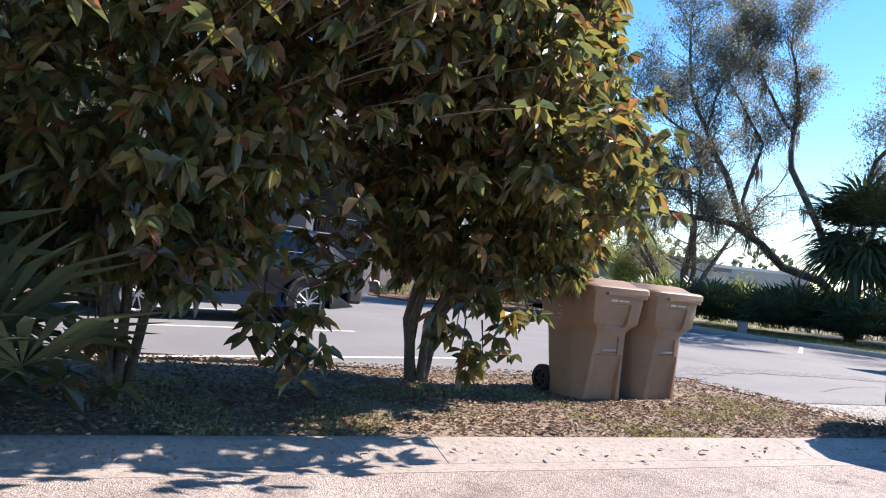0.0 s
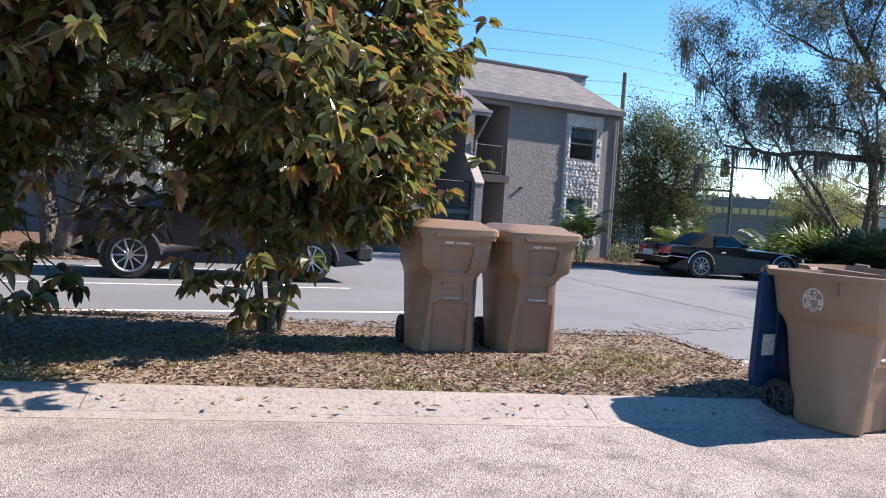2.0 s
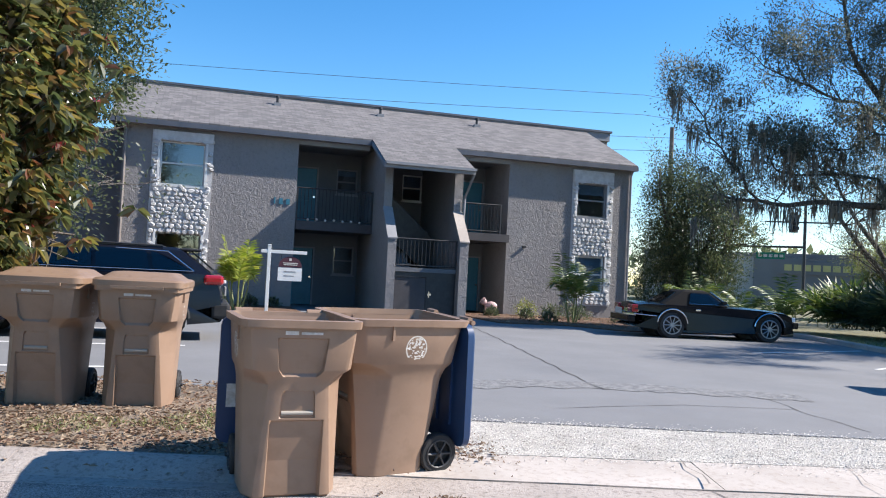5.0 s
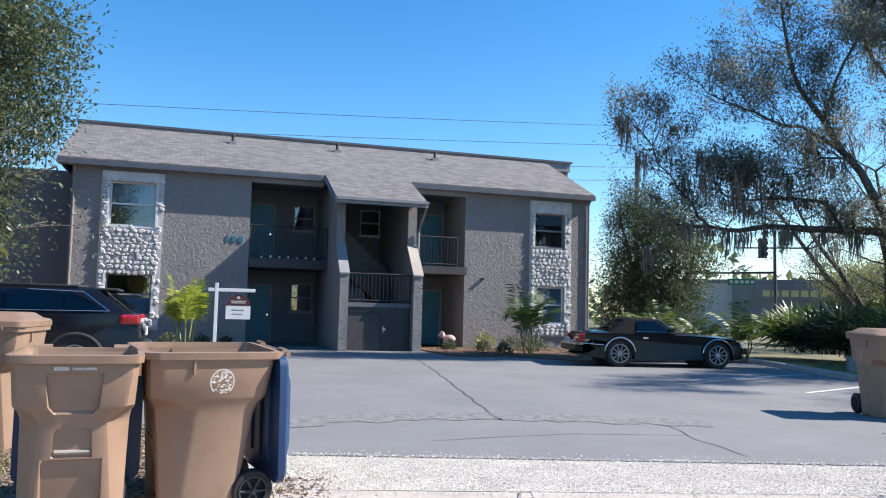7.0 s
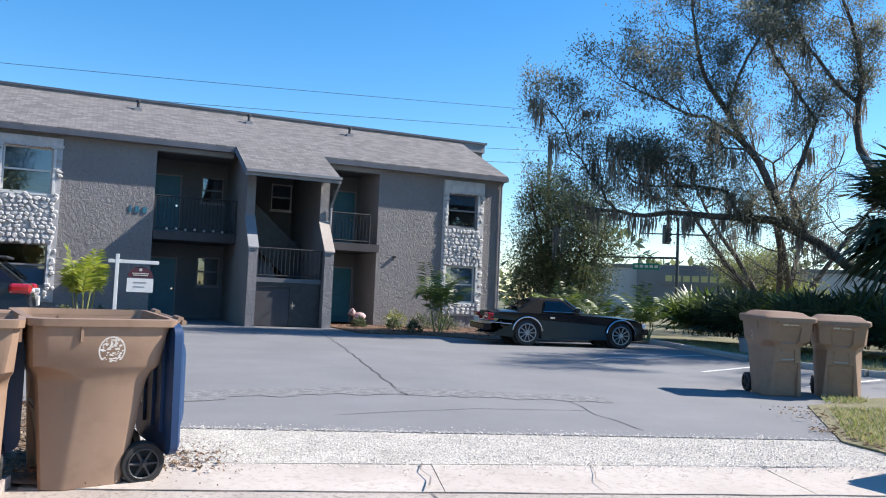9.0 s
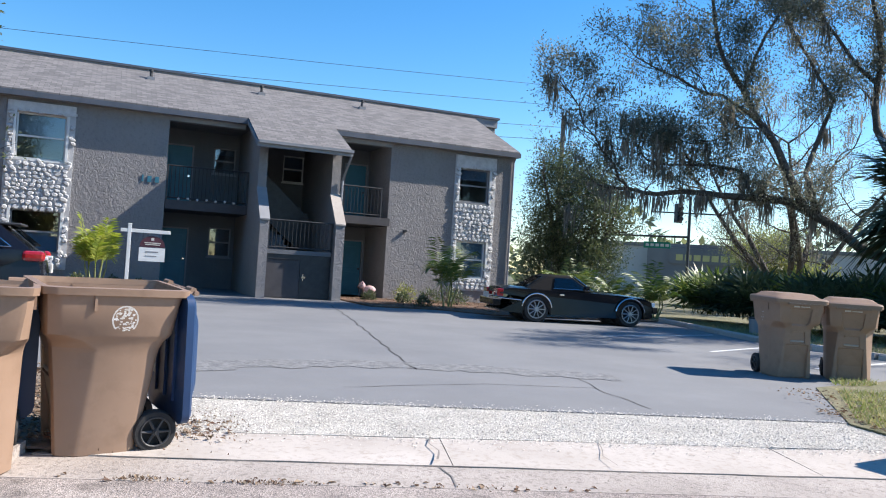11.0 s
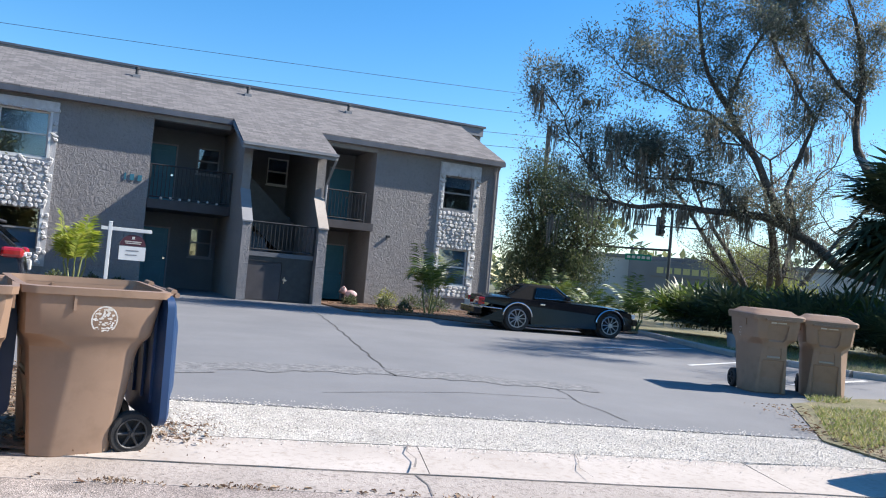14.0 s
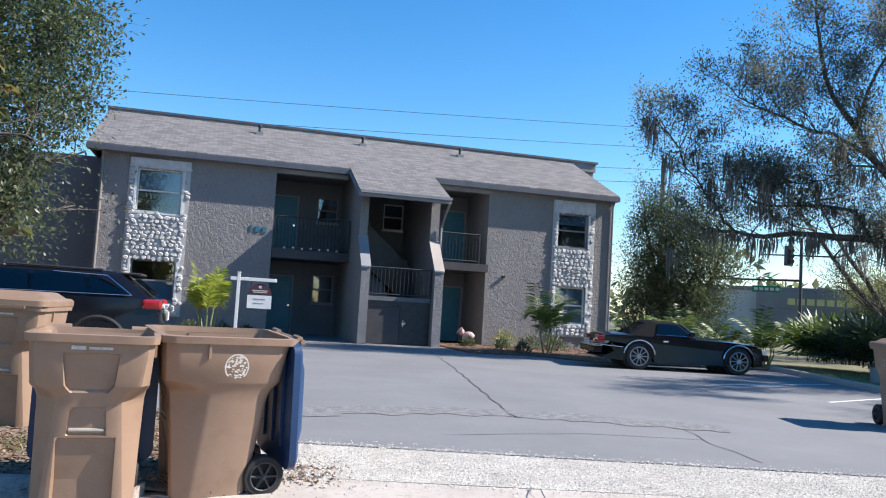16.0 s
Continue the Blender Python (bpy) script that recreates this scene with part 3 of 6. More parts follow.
def blades(name, pts, h, label, material=M_GRASS):
    n = len(pts)
    a = RNG.uniform(0, 6.28, n)
    w = .006 * RNG.uniform(.7, 1.6, n)
    hh = h * RNG.uniform(.4, 1.3, n)
    lean = RNG.normal(0, .6, (n, 2)) * hh[:, None]
    d = np.stack([np.cos(a) * w, np.sin(a) * w, np.zeros(n)], 1)
    tip = np.concatenate([lean, hh[:, None]], 1)
    v = np.stack([pts - d, pts + d, pts + tip], 1)
    return tagged(raw(name, v.reshape(-1, 3), [(3 * i, 3 * i + 1, 3 * i + 2) for i in range(n)], material), label, "grass", kind="stuff")
def clumpy(p, f=1.1, cut=-.05):
    keep = [noise.noise(Vector((q[0] * f, q[1] * f, 7))) > cut for q in p]
    return p[np.array(keep)]
blades("verge_grass", clumpy(in_strip(34000, -7, 1.7, -.42, 1.5, .012), 1.3, .1), .045, "thin patchy verge grass")
blades("gutter_weeds", np.concatenate([tuft(110, 2.3, -.93, .09, .025), tuft(120, 2.95, -.94, .12, .025), tuft(60, 3.9, -.93, .4, .03), tuft(1500, 2.05, .35, .3, .3, -.012)]), .013, "dead grass tufts in the gutter", M_LITTER)
ln = in_strip(36000, 8.05, 13.5, .1, 4.6, .02)
q = (ln[:, :2] - np.array((KERB.x, KERB.y))) @ np.array([[U.x, V.x], [U.y, V.y]])
ok = (q[:, 1] < 1.3 + (q[:, 0] - 8.0) * 1.75) & (q[:, 1] < 4.6) & (q[:, 1] > .45 - (q[:, 0] - 8) * .4)
blades("lawn_grass", clumpy(ln[ok], .9, -.25), .05, "short lawn grass with worn spots")
pts = np.stack([RNG.uniform(-16, -4.5, 9000), RNG.uniform(21.0, 27, 9000), np.full(9000, .05)], 1)
pts = pts[(pts[:, 1] > 20.8 + np.clip((-10.3 - pts[:, 0]) * .36, 0, 9) + .2)]
blades("island_grass", pts, .08, "shaded grass on the planted island")

# ---- apartment building ----
FX = -23.0                      # the front wall's plane
house = thing("apartment_building", "two-storey grey stucco apartment building with shingled mansard roof", "building")
WL = [(4.93, 6.25, 3.6, 4.95), (4.93, 6.25, .9, 2.15)]
WR = [(18.95, 20.12, 3.6, 4.8), (18.95, 20.12, .92, 2.2)]
part("front_wall", holed(FX - .25, FX, 3.85, 9.1, 0, 5.42, WL), M_STUCCO, house)
part("front_wall", holed(FX - .25, FX, 16.35, 21.12, 0, 5.42, WR), M_STUCCO, house)
part("side_wall", boxes((-30, FX - .25, 20.87, 21.12, 0, 5.42)), M_STUCCO, house)
part("side_wall", boxes((-30, FX - .25, 3.85, 4.1, 0, 5.42)), M_STUCCO, house)
# bay walls and ceiling in shade-coloured stucco; the right side wall stays plain
part("recess_side_wall", boxes((-25.4, FX - .25, 8.9, 9.1, 0, 5.42)), M_STUCCO_SHADED, house)
part("recess_side_wall", boxes((-25.4, FX - .25, 16.35, 16.6, 0, 5.42)), M_STUCCO, house)
BACKH = [(10.75, 11.5, 1.1, 2.1), (10.75, 11.5, 3.95, 4.85), (13.15, 13.9, 3.9, 4.85), (9.2, 10.1, 0, 2.03), (9.2, 10.1, 2.8, 4.83), (15.4, 16.28, 0, 2.03), (15.4, 16.28, 2.8, 4.83)]
part("recess_back_wall", holed(-25.6, -25.4, 8.9, 16.6, 0, 5.42, BACKH), M_STUCCO_SHADED, house)
part("rear_block", boxes((-34, -27.0, 3.85, 22.2, 0, 7.15)), M_STUCCO, house)
# the wing's shadow is painted in: same stucco, darker colour
part("setback_wing_wall", boxes((-34, -24.6, -9, 3.84, 0, 5.4)), M_STUCCO_SHADED, house)
part("room_floor", boxes((-26.98, -25.62, 4.12, 20.86, 2.55, 2.78), (-25.6, FX - .27, 4.12, 8.88, 2.55, 2.78), (-25.6, FX - .27, 16.62, 20.86, 2.55, 2.78)), M_ROOM, house)
part("header_beam", boxes((FX - .25, FX + .02, 9.1, 11.4, 5.22, 5.36)), M_TRIMGREY, house)
part("header_beam", boxes((FX - .25, FX + .02, 14.22, 16.35, 5.22, 5.36)), M_TRIMGREY, house)
part("recess_ceiling", boxes((-25.4, FX - .26, 9.1, 16.35, 5.34, 5.42)), M_STUCCO_SHADED, house)

# wing walls either side of the stair
wing = [(-25.4, 0), (-20.6, 0), (-20.6, 2.29), (-21.45, 3.25), (-21.45, 4.82), (-22.5, 5.28), (-25.4, 5.33)]
part("wing_wall", prism(wing, 11.62, 11.88, "y"), M_STUCCO, house)
part("wing_wall", prism(wing, 13.9, 14.18, "y"), M_STUCCO, house)
cap = [(-20.57, 2.29), (-20.57, 2.33), (-21.45, 3.31), (-21.45, 3.25), (-20.62, 2.29)]
part("wall_cap", prism(cap, 11.60, 11.90, "y"), M_TRIMGREY, house)
# right cap in a paler, warmer colour that stands for the sun on it
part("wall_cap", prism(cap, 13.88, 14.20, "y"), M_CONC, house)

# roof
def slope_z(x):
    return 5.56 - (x + 22.72) * .45
def roof_slab(x0, x1, y0, y1, th=.11):
    return prism([(x0, slope_z(x0)), (x1, slope_z(x1)), (x1, slope_z(x1) - th), (x0, slope_z(x0) - th)], y0, y1, "y")
part("roof", roof_slab(-27.0, -22.72, 3.45, 21.18), M_SHINGLE, house, "grey asphalt shingle mansard slope")
part("roof", roof_slab(-22.725, -20.62, 11.42, 14.27), M_SHINGLE, house, "grey shingle canopy over the stair")
part("fascia", boxes((-22.76, -22.69, 3.43, 11.40, 5.36, 5.51)), M_FASCIA, house)
part("fascia", boxes((-22.76, -22.69, 14.29, 21.2, 5.36, 5.51)), M_FASCIA, house)
part("fascia", boxes((-20.66, -20.58, 11.40, 14.29, 4.42, 4.59)), M_TRIMGREY, house)
part("canopy_side_board", prism([(-22.69, 5.49), (-20.62, 4.57), (-20.62, 4.42), (-22.69, 5.36)], 11.39, 11.42, "y"), M_TRIMGREY, house)
part("canopy_side_board", prism([(-22.69, 5.49), (-20.62, 4.57), (-20.62, 4.42), (-22.69, 5.36)], 14.27, 14.30, "y"), M_TRIMGREY, house)
part("soffit", boxes((-23.0, -22.76, 3.45, 11.4, 5.36, 5.40)), M_TRIMGREY, house)
part("soffit", boxes((-23.0, -22.76, 14.3, 21.18, 5.36, 5.40)), M_TRIMGREY, house)
part("gable_end_board", prism([(-27.0, slope_z(-27.0) - .11), (-22.72, slope_z(-22.72) - .11), (-22.72, 5.36), (-27.0, 5.36)], 21.125, 21.165, "y"), M_STUCCO, house)
part("gable_end_board", prism([(-27.0, slope_z(-27.0) - .11), (-22.72, slope_z(-22.72) - .11), (-22.72, 5.36), (-27.0, 5.36)], 3.5, 3.55, "y"), M_STUCCO, house)
part("parapet", boxes((-27.3, -26.9, 3.4, 22.25, 7.16, 7.5)), M_TRIMGREY, house)
part("parapet_cap", boxes((-27.36, -26.84, 3.38, 22.33, 7.5, 7.58)), M_FASCIA, house)
for y in (8.58, 12.3, 16.05):
    x = -25.9
    v = part("roof_vent", tubes(((x, y, slope_z(x) - .02), (x, y, slope_z(x) + .30), .05, .05), ((x, y, slope_z(x) + .24), (x, y, slope_z(x) + .31), .075, .075)), M_IRON, house)
    part("flashing", boxes((x - .12, x + .12, y - .12, y + .12, slope_z(x) - .06, slope_z(x) + .055)), M_TRIMGREY, v)
# rain pipes
part("downpipe", tubes(((FX + .05, 3.92, .05), (FX + .05, 3.92, 5.2), .04), ((FX + .05, 3.92, 5.2), (-22.8, 3.92, 5.4), .04)), M_PIPE, house)
part("downpipe", tubes(((FX + .05, 21.06, .05), (FX + .05, 21.06, 5.2), .035), ((FX + .05, 21.06, 5.2), (-22.8, 21.06, 5.4), .035)), M_TRIMGREY, house)
part("downpipe", tubes(((-20.62, 14.26, 4.48), (-20.75, 14.25, 4.32), .04), ((-20.75, 14.25, 4.32), (-21.38, 14.23, 3.75), .04), ((-21.38, 14.23, 3.75), (-21.4, 14.22, 2.6), .04)), M_TRIMGREY, house)
part("gutter", boxes((-20.58, -20.48, 11.42, 14.29, 4.52, 4.60)), M_TRIMGREY, house)

def window(y0, y1, z0, z1, x, frame_mat, blind_to=0.0, cond=False):
    """A sash window set in the hole y0..y1, z0..z1 of a wall with its face at x."""
    w = part("window", boxes((x - .14, x - .06, y0, y0 + .05, z0, z1), (x - .14, x - .06, y1 - .05, y1, z0, z1),
                             (x - .14, x - .06, y0 + .05, y1 - .05, z0, z0 + .05), (x - .14, x - .06, y0 + .05, y1 - .05, z1 - .05, z1)), frame_mat, house)
    zm = (z0 + z1) / 2
    part("sash_bar", boxes((x - .125, x - .05, y0 + .05, y1 - .05, zm - .025, zm + .025)), frame_mat, w)
    part("sill", boxes((x - .06, x + .05, y0 - .04, y1 + .04, z0 - .05, z0)), frame_mat, w)
    for a, b in ((z0 + .05, zm - .025), (zm + .025, z1 - .05)):
        p = part("pane", boxes((x - .105, x - .098, y0 + .05, y1 - .05, a, b)), M_GLASS, w)
        p.visible_shadow = False
    if blind_to:
        bm = bmesh.new()
        z = z1 - .06
        while z > z1 - (z1 - z0) * blind_to:
            box(bm, x - .15, x - .125, y0 + .06, y1 - .06, z - .022, z - .004)
            z -= .026
        part("blind", bm, M_BLIND, w)
    if cond:
        part("curtain", boxes((x - .135, x - .12, y0 + .05, y1 - .05, z0 + .05, zm if cond == 1 else z1 - .05)), M_BLIND, w)
    return w
window(*WL[0], FX, M_WHITE, .5)
window(*WL[1], FX, M_TRIMGREY, 0, 1)
window(*WR[0], FX, M_TRIMGREY, .32)
window(*WR[1], FX, M_WHITE, 0, 2)
window(*BACKH[0], -25.4, M_TRIMGREY, 0)
window(*BACKH[1], -25.4, M_TRIMGREY, .25)
window(*BACKH[2], -25.4, M_WHITE, .55)
for (y0, y1, z0, z1) in BACKH[3:]:
    d = part("door", boxes((-25.52, -25.45, y0 + .05, y1 - .05, z0 + .01, z1 - .05), (-25.455, -25.435, y0 + .17, y1 - .17, z0 + .2, z0 + .85), (-25.455, -25.435, y0 + .17, y1 - .17, z0 + 1.0, z1 - .25), bevel=.006), M_TEAL, house)
    part("door_frame", boxes((-25.55, -25.38, y0, y0 + .05, z0, z1), (-25.55, -25.38, y1 - .05, y1, z0, z1), (-25.55, -25.38, y0 + .05, y1 - .05, z1 - .05, z1)), M_TRIMGREY, d)
    part("door_knob", tubes(((-25.45, y1 - .13, z0 + .98), (-25.38, y1 - .13, z0 + .98), .03, .035)), M_CHROME, d)

# balconies
def railing(name, x, y0, y1, z0, z1, pitch=.115):
    r = part(name, tubes(((x, y0, z1), (x, y1, z1), .022), ((x, y0, z0 + .06), (x, y1, z0 + .06), .018)), M_IRON, house, "black iron railing")
    n = int((y1 - y0) / pitch)
    for i in range(n + 1):
        y = y0 + (y1 - y0) * i / n
        part("baluster", tubes(((x, y, z0 + .06), (x, y, z1), .009), n=5), M_IRON, r)
    for y in (y0, y1):
        part("newel", boxes((x - .025, x + .025, y - .025, y + .025, z0 - .12, z1 + .02)), M_IRON, r)
    return r
part("balcony_slab", boxes((-25.38, FX + .02, 9.12, 11.6, 2.5, 2.78)), M_PANEL, house)
part("balcony_slab", boxes((-25.38, FX + .30, 14.2, 16.33, 2.5, 2.76)), M_PANEL, house)
railing("railing", FX - .05, 9.14, 11.58, 2.8, 3.85)
railing("railing", FX + .24, 14.25, 16.0, 2.78, 3.75)
# pot plants and ornaments along the balcony edge
for i in range(7):
    y = 9.5 + i * .28
    bm = bmesh.new()
    bmesh.ops.create_icosphere(bm, subdivisions=1, radius=.045, matrix=Matrix.Translation((FX - .0, y, 2.83 + .02 * (i % 2))))
    tagged(part("flower_pot", bm, M_STONEW), "small pale pot on the balcony edge", "pot", "balcony pots")
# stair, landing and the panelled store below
# landing and stair share the stucco that carries shade in its colour
part("landing", boxes((-22.6, -20.85, 11.9, 13.88, 1.32, 1.45)), M_STUCCO_SHADED, house)
railing("landing_railing", -20.88, 11.93, 13.87, 1.46, 2.33, .12)
part("store_panel", boxes((-20.94, -20.90, 12.95, 13.88, .02, 1.3)), M_IRON, house)
part("store_panel", boxes((-20.96, -20.91, 11.9, 12.94, .02, 1.16)), M_PANEL, house)
part("store_header", boxes((-20.97, -20.88, 11.9, 13.88, 1.17, 1.315)), M_IRON, house)
part("store_latch", boxes((-20.90, -20.86, 13.0, 13.12, .62, .68), (-20.89, -20.87, 13.03, 13.06, .55, .75)), M_CHROME, house)
st = part("staircase", prism([(-22.6, 1.32), (-22.6, 1.45), (-25.38, 2.78), (-25.38, 2.6)], 12.0, 12.85, "y"), M_STUCCO_SHADED, house)
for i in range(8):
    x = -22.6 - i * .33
    part("step", boxes((x - .34, x, 12.0, 12.85, 1.45 + i * .166, 1.45 + (i + 1) * .166 - .12 + .12)), M_STUCCO_SHADED, st)
part("stair_side_panel", prism([(11.9, 2.75), (11.9, 3.85), (12.25, 3.85), (13.85, 2.45), (13.85, 1.5), (13.4, 1.5)], -23.42, -23.36, "x"), M_IRON, house, "black stair side panel")
part("upper_floor", boxes((-25.38, -24.3, 12.86, 13.88, 2.6, 2.78)), M_STUCCO_SHADED, house)
# number plate on the wall: plain strokes
for y0, y1, z1 in ((8.40, 8.45, 3.47), (8.56, 8.68, 3.45), (8.78, 8.90, 3.44)):
    part("house_number", boxes((FX + .004, FX + .022, y0, y1, 3.26, z1)), M_TEAL, house, "teal painted number stroke")
part("wall_light", boxes((FX + .003, FX + .09, 16.95, 17.05, 2.35, 2.43)), M_IRON, house)

# stone panels round the windows: single stones on a mortar ground
def stone_panel(y0, y1, holes, strip):
    ground = part("stone_panel", holed(FX + .003, FX + .035, y0, y1, .45, 5.26, holes), M_MORTAR, house, "white-painted fieldstone panel")
    top = max(h[3] for h in holes)
    part("panel_lintel", boxes((FX + .036, FX + .085, y0 + .02, y1 - .02, top + .01, 5.25)), M_STONEW, ground)
    for h in holes:
        part("window_surround", boxes((FX + .036, FX + .075, h[0] - .07, h[0] - .002, h[2], h[3])), M_WHITE, ground)
        part("window_surround", boxes((FX + .036, FX + .075, h[1] + .002, h[1] + .07, h[2], h[3])), M_WHITE, ground)
    bases = []
    for k in range(10):
        n = 8
        ring = [(math.cos(a) * random.uniform(.8, 1.1), math.sin(a) * random.uniform(.8, 1.1)) for a in (2 * math.pi * (i + random.uniform(-.25, .25)) / n for i in range(n))]
        me = bpy.data.meshes.new("stone")
        vs = [(0, y, z) for y, z in ring] + [(.6, y * .93, z * .93) for y, z in ring] + [(1.0, y * .66 + random.uniform(-.1, .1), z * .66 + random.uniform(-.08, .08)) for y, z in ring] + [(1.0, 0, 0)]
        fs = []
        for i in range(n):
            j = (i + 1) % n
            fs += [(i, j, n + j, n + i), (n + i, n + j, 2 * n + j, 2 * n + i), (2 * n + i, 2 * n + j, 3 * n)]
        me.from_pydata(vs, [], fs)
        me.materials.append(M_STONEW)
        bases.append(me)
    row, z = 0, .5
    while z < top:
        hh = random.uniform(.085, .15)
        y = y0 + random.uniform(0, .06)
        while y < y1:
            ww = random.uniform(.09, .24)
            yc, zc = y + ww / 2, z + hh / 2 + random.uniform(-.02, .02)
            if yc + ww / 2 < y1 + .04 and not any(h[0] - .05 < yc < h[1] + .05 and h[2] - .04 < zc < h[3] + .02 for h in holes):
                ob = new("stone", random.choice(bases))
                ob.parent = ground
                ob.matrix_basis = Matrix.LocRotScale((FX + .035, yc, zc), Euler((random.uniform(-.7, .7), random.uniform(-.15, .15), random.uniform(-.15, .15))), (random.uniform(.03, .07), ww * .56, hh * .58))
            y += ww + .012
        z += hh + .008
stone_panel(4.68, 6.48, WL, .15)
stone_panel(18.76, 20.38, WR, .15)

# ---- refuse carts ----
def rring(z, w, xf, xb, rec, hw, r=.06):
    """A cart's outline at height z: rounded rear corners, chamfered front corners and a recess in the front face."""
    w *= .90
    c = .10 + .19 * z if z < .63 else .22 - .15 * min(1, (z - .63) / .08)
    pts = []
    for cx, cy, a0 in ((xb + r, w - r, 90), (xb + r, -w + r, 180)):
        pts += [(cx + r * math.cos(radians(a0 + a)), cy + r * math.sin(radians(a0 + a)), z) for a in (0, 30, 60, 90)]
    cw = min(c * .55, w - hw - .035)
    edge = [(xf - c - .018, w), (xf - c + .010, w - .008), (xf - .010, w - cw + .008), (xf, w - cw - .016)]
    pts += [(x, -y, z) for x, y in edge]
    pts += [(xf, -hw - .012, z), (xf - rec, -hw, z), (xf - rec, hw, z), (xf, hw + .012, z)]
    pts += [(x, y, z) for x, y in edge[::-1]]
    return pts
PROFILE = [(0.0, .276, .25, -.16, .035, .14), (.012, .286, .262, -.17, .035, .14), (.40, .296, .294, -.235, .04, .135), (.425, .297, .296, -.237, .0, .135), (.435, .297, .297, -.238, .0, .085),
           (.445, .298, .298, -.24, .13, .085), (.56, .301, .31, -.255, .13, .078), (.585, .302, .312, -.26, .0, .07), (.615, .304, .316, -.268, .0, .06),
           (.66, .312, .33, -.29, .0, .08), (.685, .324, .354, -.315, .035, .10), (.70, .328, .36, -.325, .055, .11), (.85, .338, .374, -.352, .05, .125), (.872, .34, .376, -.355, .0, .125), (.945, .344, .382, -.372, .0, .13)]
def wheel(name, parent, x, y, z, r, w, tyre, hub, spokes, side):
    wt = part(name, loft_wheel(x, y, z, r, w), tyre, parent, smooth=False)
    bm = bmesh.new()
    yo = y + side * w / 2
    tube(bm, (x, yo - side * .02, z), (x, yo + side * .012, z), r * .2, r * .16, 10)
    for i in range(spokes):
        a = 2 * math.pi * i / spokes
        tube(bm, (x, yo - side * .004, z), (x + math.cos(a) * r * .68, yo - side * .004, z + math.sin(a) * r * .68), r * (.085 if spokes < 8 else .05), r * (.06 if spokes < 8 else .04), 5)
    part("rim", bm, hub, wt)
    bm = bmesh.new()
    tube(bm, (x, yo - side * .035, z), (x, yo - side * .03, z), r * .68, r * .68, 18)
    part("wheel_disc", bm, M_RUBBER, wt)
    bm = bmesh.new()
    n = 20
    for i in range(n):
        a, b = 2 * math.pi * i / n, 2 * math.pi * (i + 1) / n
        tube(bm, (x + math.cos(a) * r * .68, yo, z + math.sin(a) * r * .68), (x + math.cos(b) * r * .68, yo, z + math.sin(b) * r * .68), r * .05, None, 5, False)
    part("rim_edge", bm, hub, wt)
    return wt
def loft_wheel(x, y, z, r, w):
    n = 22
    prof = [(r * .66, -w / 2), (r * .93, -w / 2), (r, -w * .35), (r, w * .35), (r * .93, w / 2), (r * .66, w / 2)]
    bm = bmesh.new()
    rings = [[bm.verts.new((x + rr * math.cos(2 * math.pi * i / n), y + yy, z + rr * math.sin(2 * math.pi * i / n))) for rr, yy in prof] for i in range(n)]
    for i in range(n):
        a, b = rings[i], rings[(i + 1) % n]
        for k in range(len(prof)):
            j = (k + 1) % len(prof)
            bm.faces.new((a[k], b[k], b[j], a[j]))
    return bm
def lid_mesh(k=1.0):
    """A shallow domed lid, hinge along x = 0, reaching to x = .86."""
    def rr(x0, x1, w, z, r=.07):
        pts = []
        for cx, cy, a0 in ((x1 - r, w - r, 0), (x0 + r, w - r, 90), (x0 + r, -w + r, 180), (x1 - r, -w + r, 270)):
            pts += [(cx + r * math.cos(radians(a0 + a)), cy + r * math.sin(radians(a0 + a)), z) for a in (0, 30, 60, 90)]
        return pts
    return loft([rr(.02, .845 * k, .34, -.030), rr(0, .865 * k, .351, -.030), rr(0, .865 * k, .351, .012), rr(.02, .845 * k, .335, .028), rr(.07, .76 * k, .30, .034), rr(.13, .68 * k, .245, .075), rr(.17, .64 * k, .215, .080)])
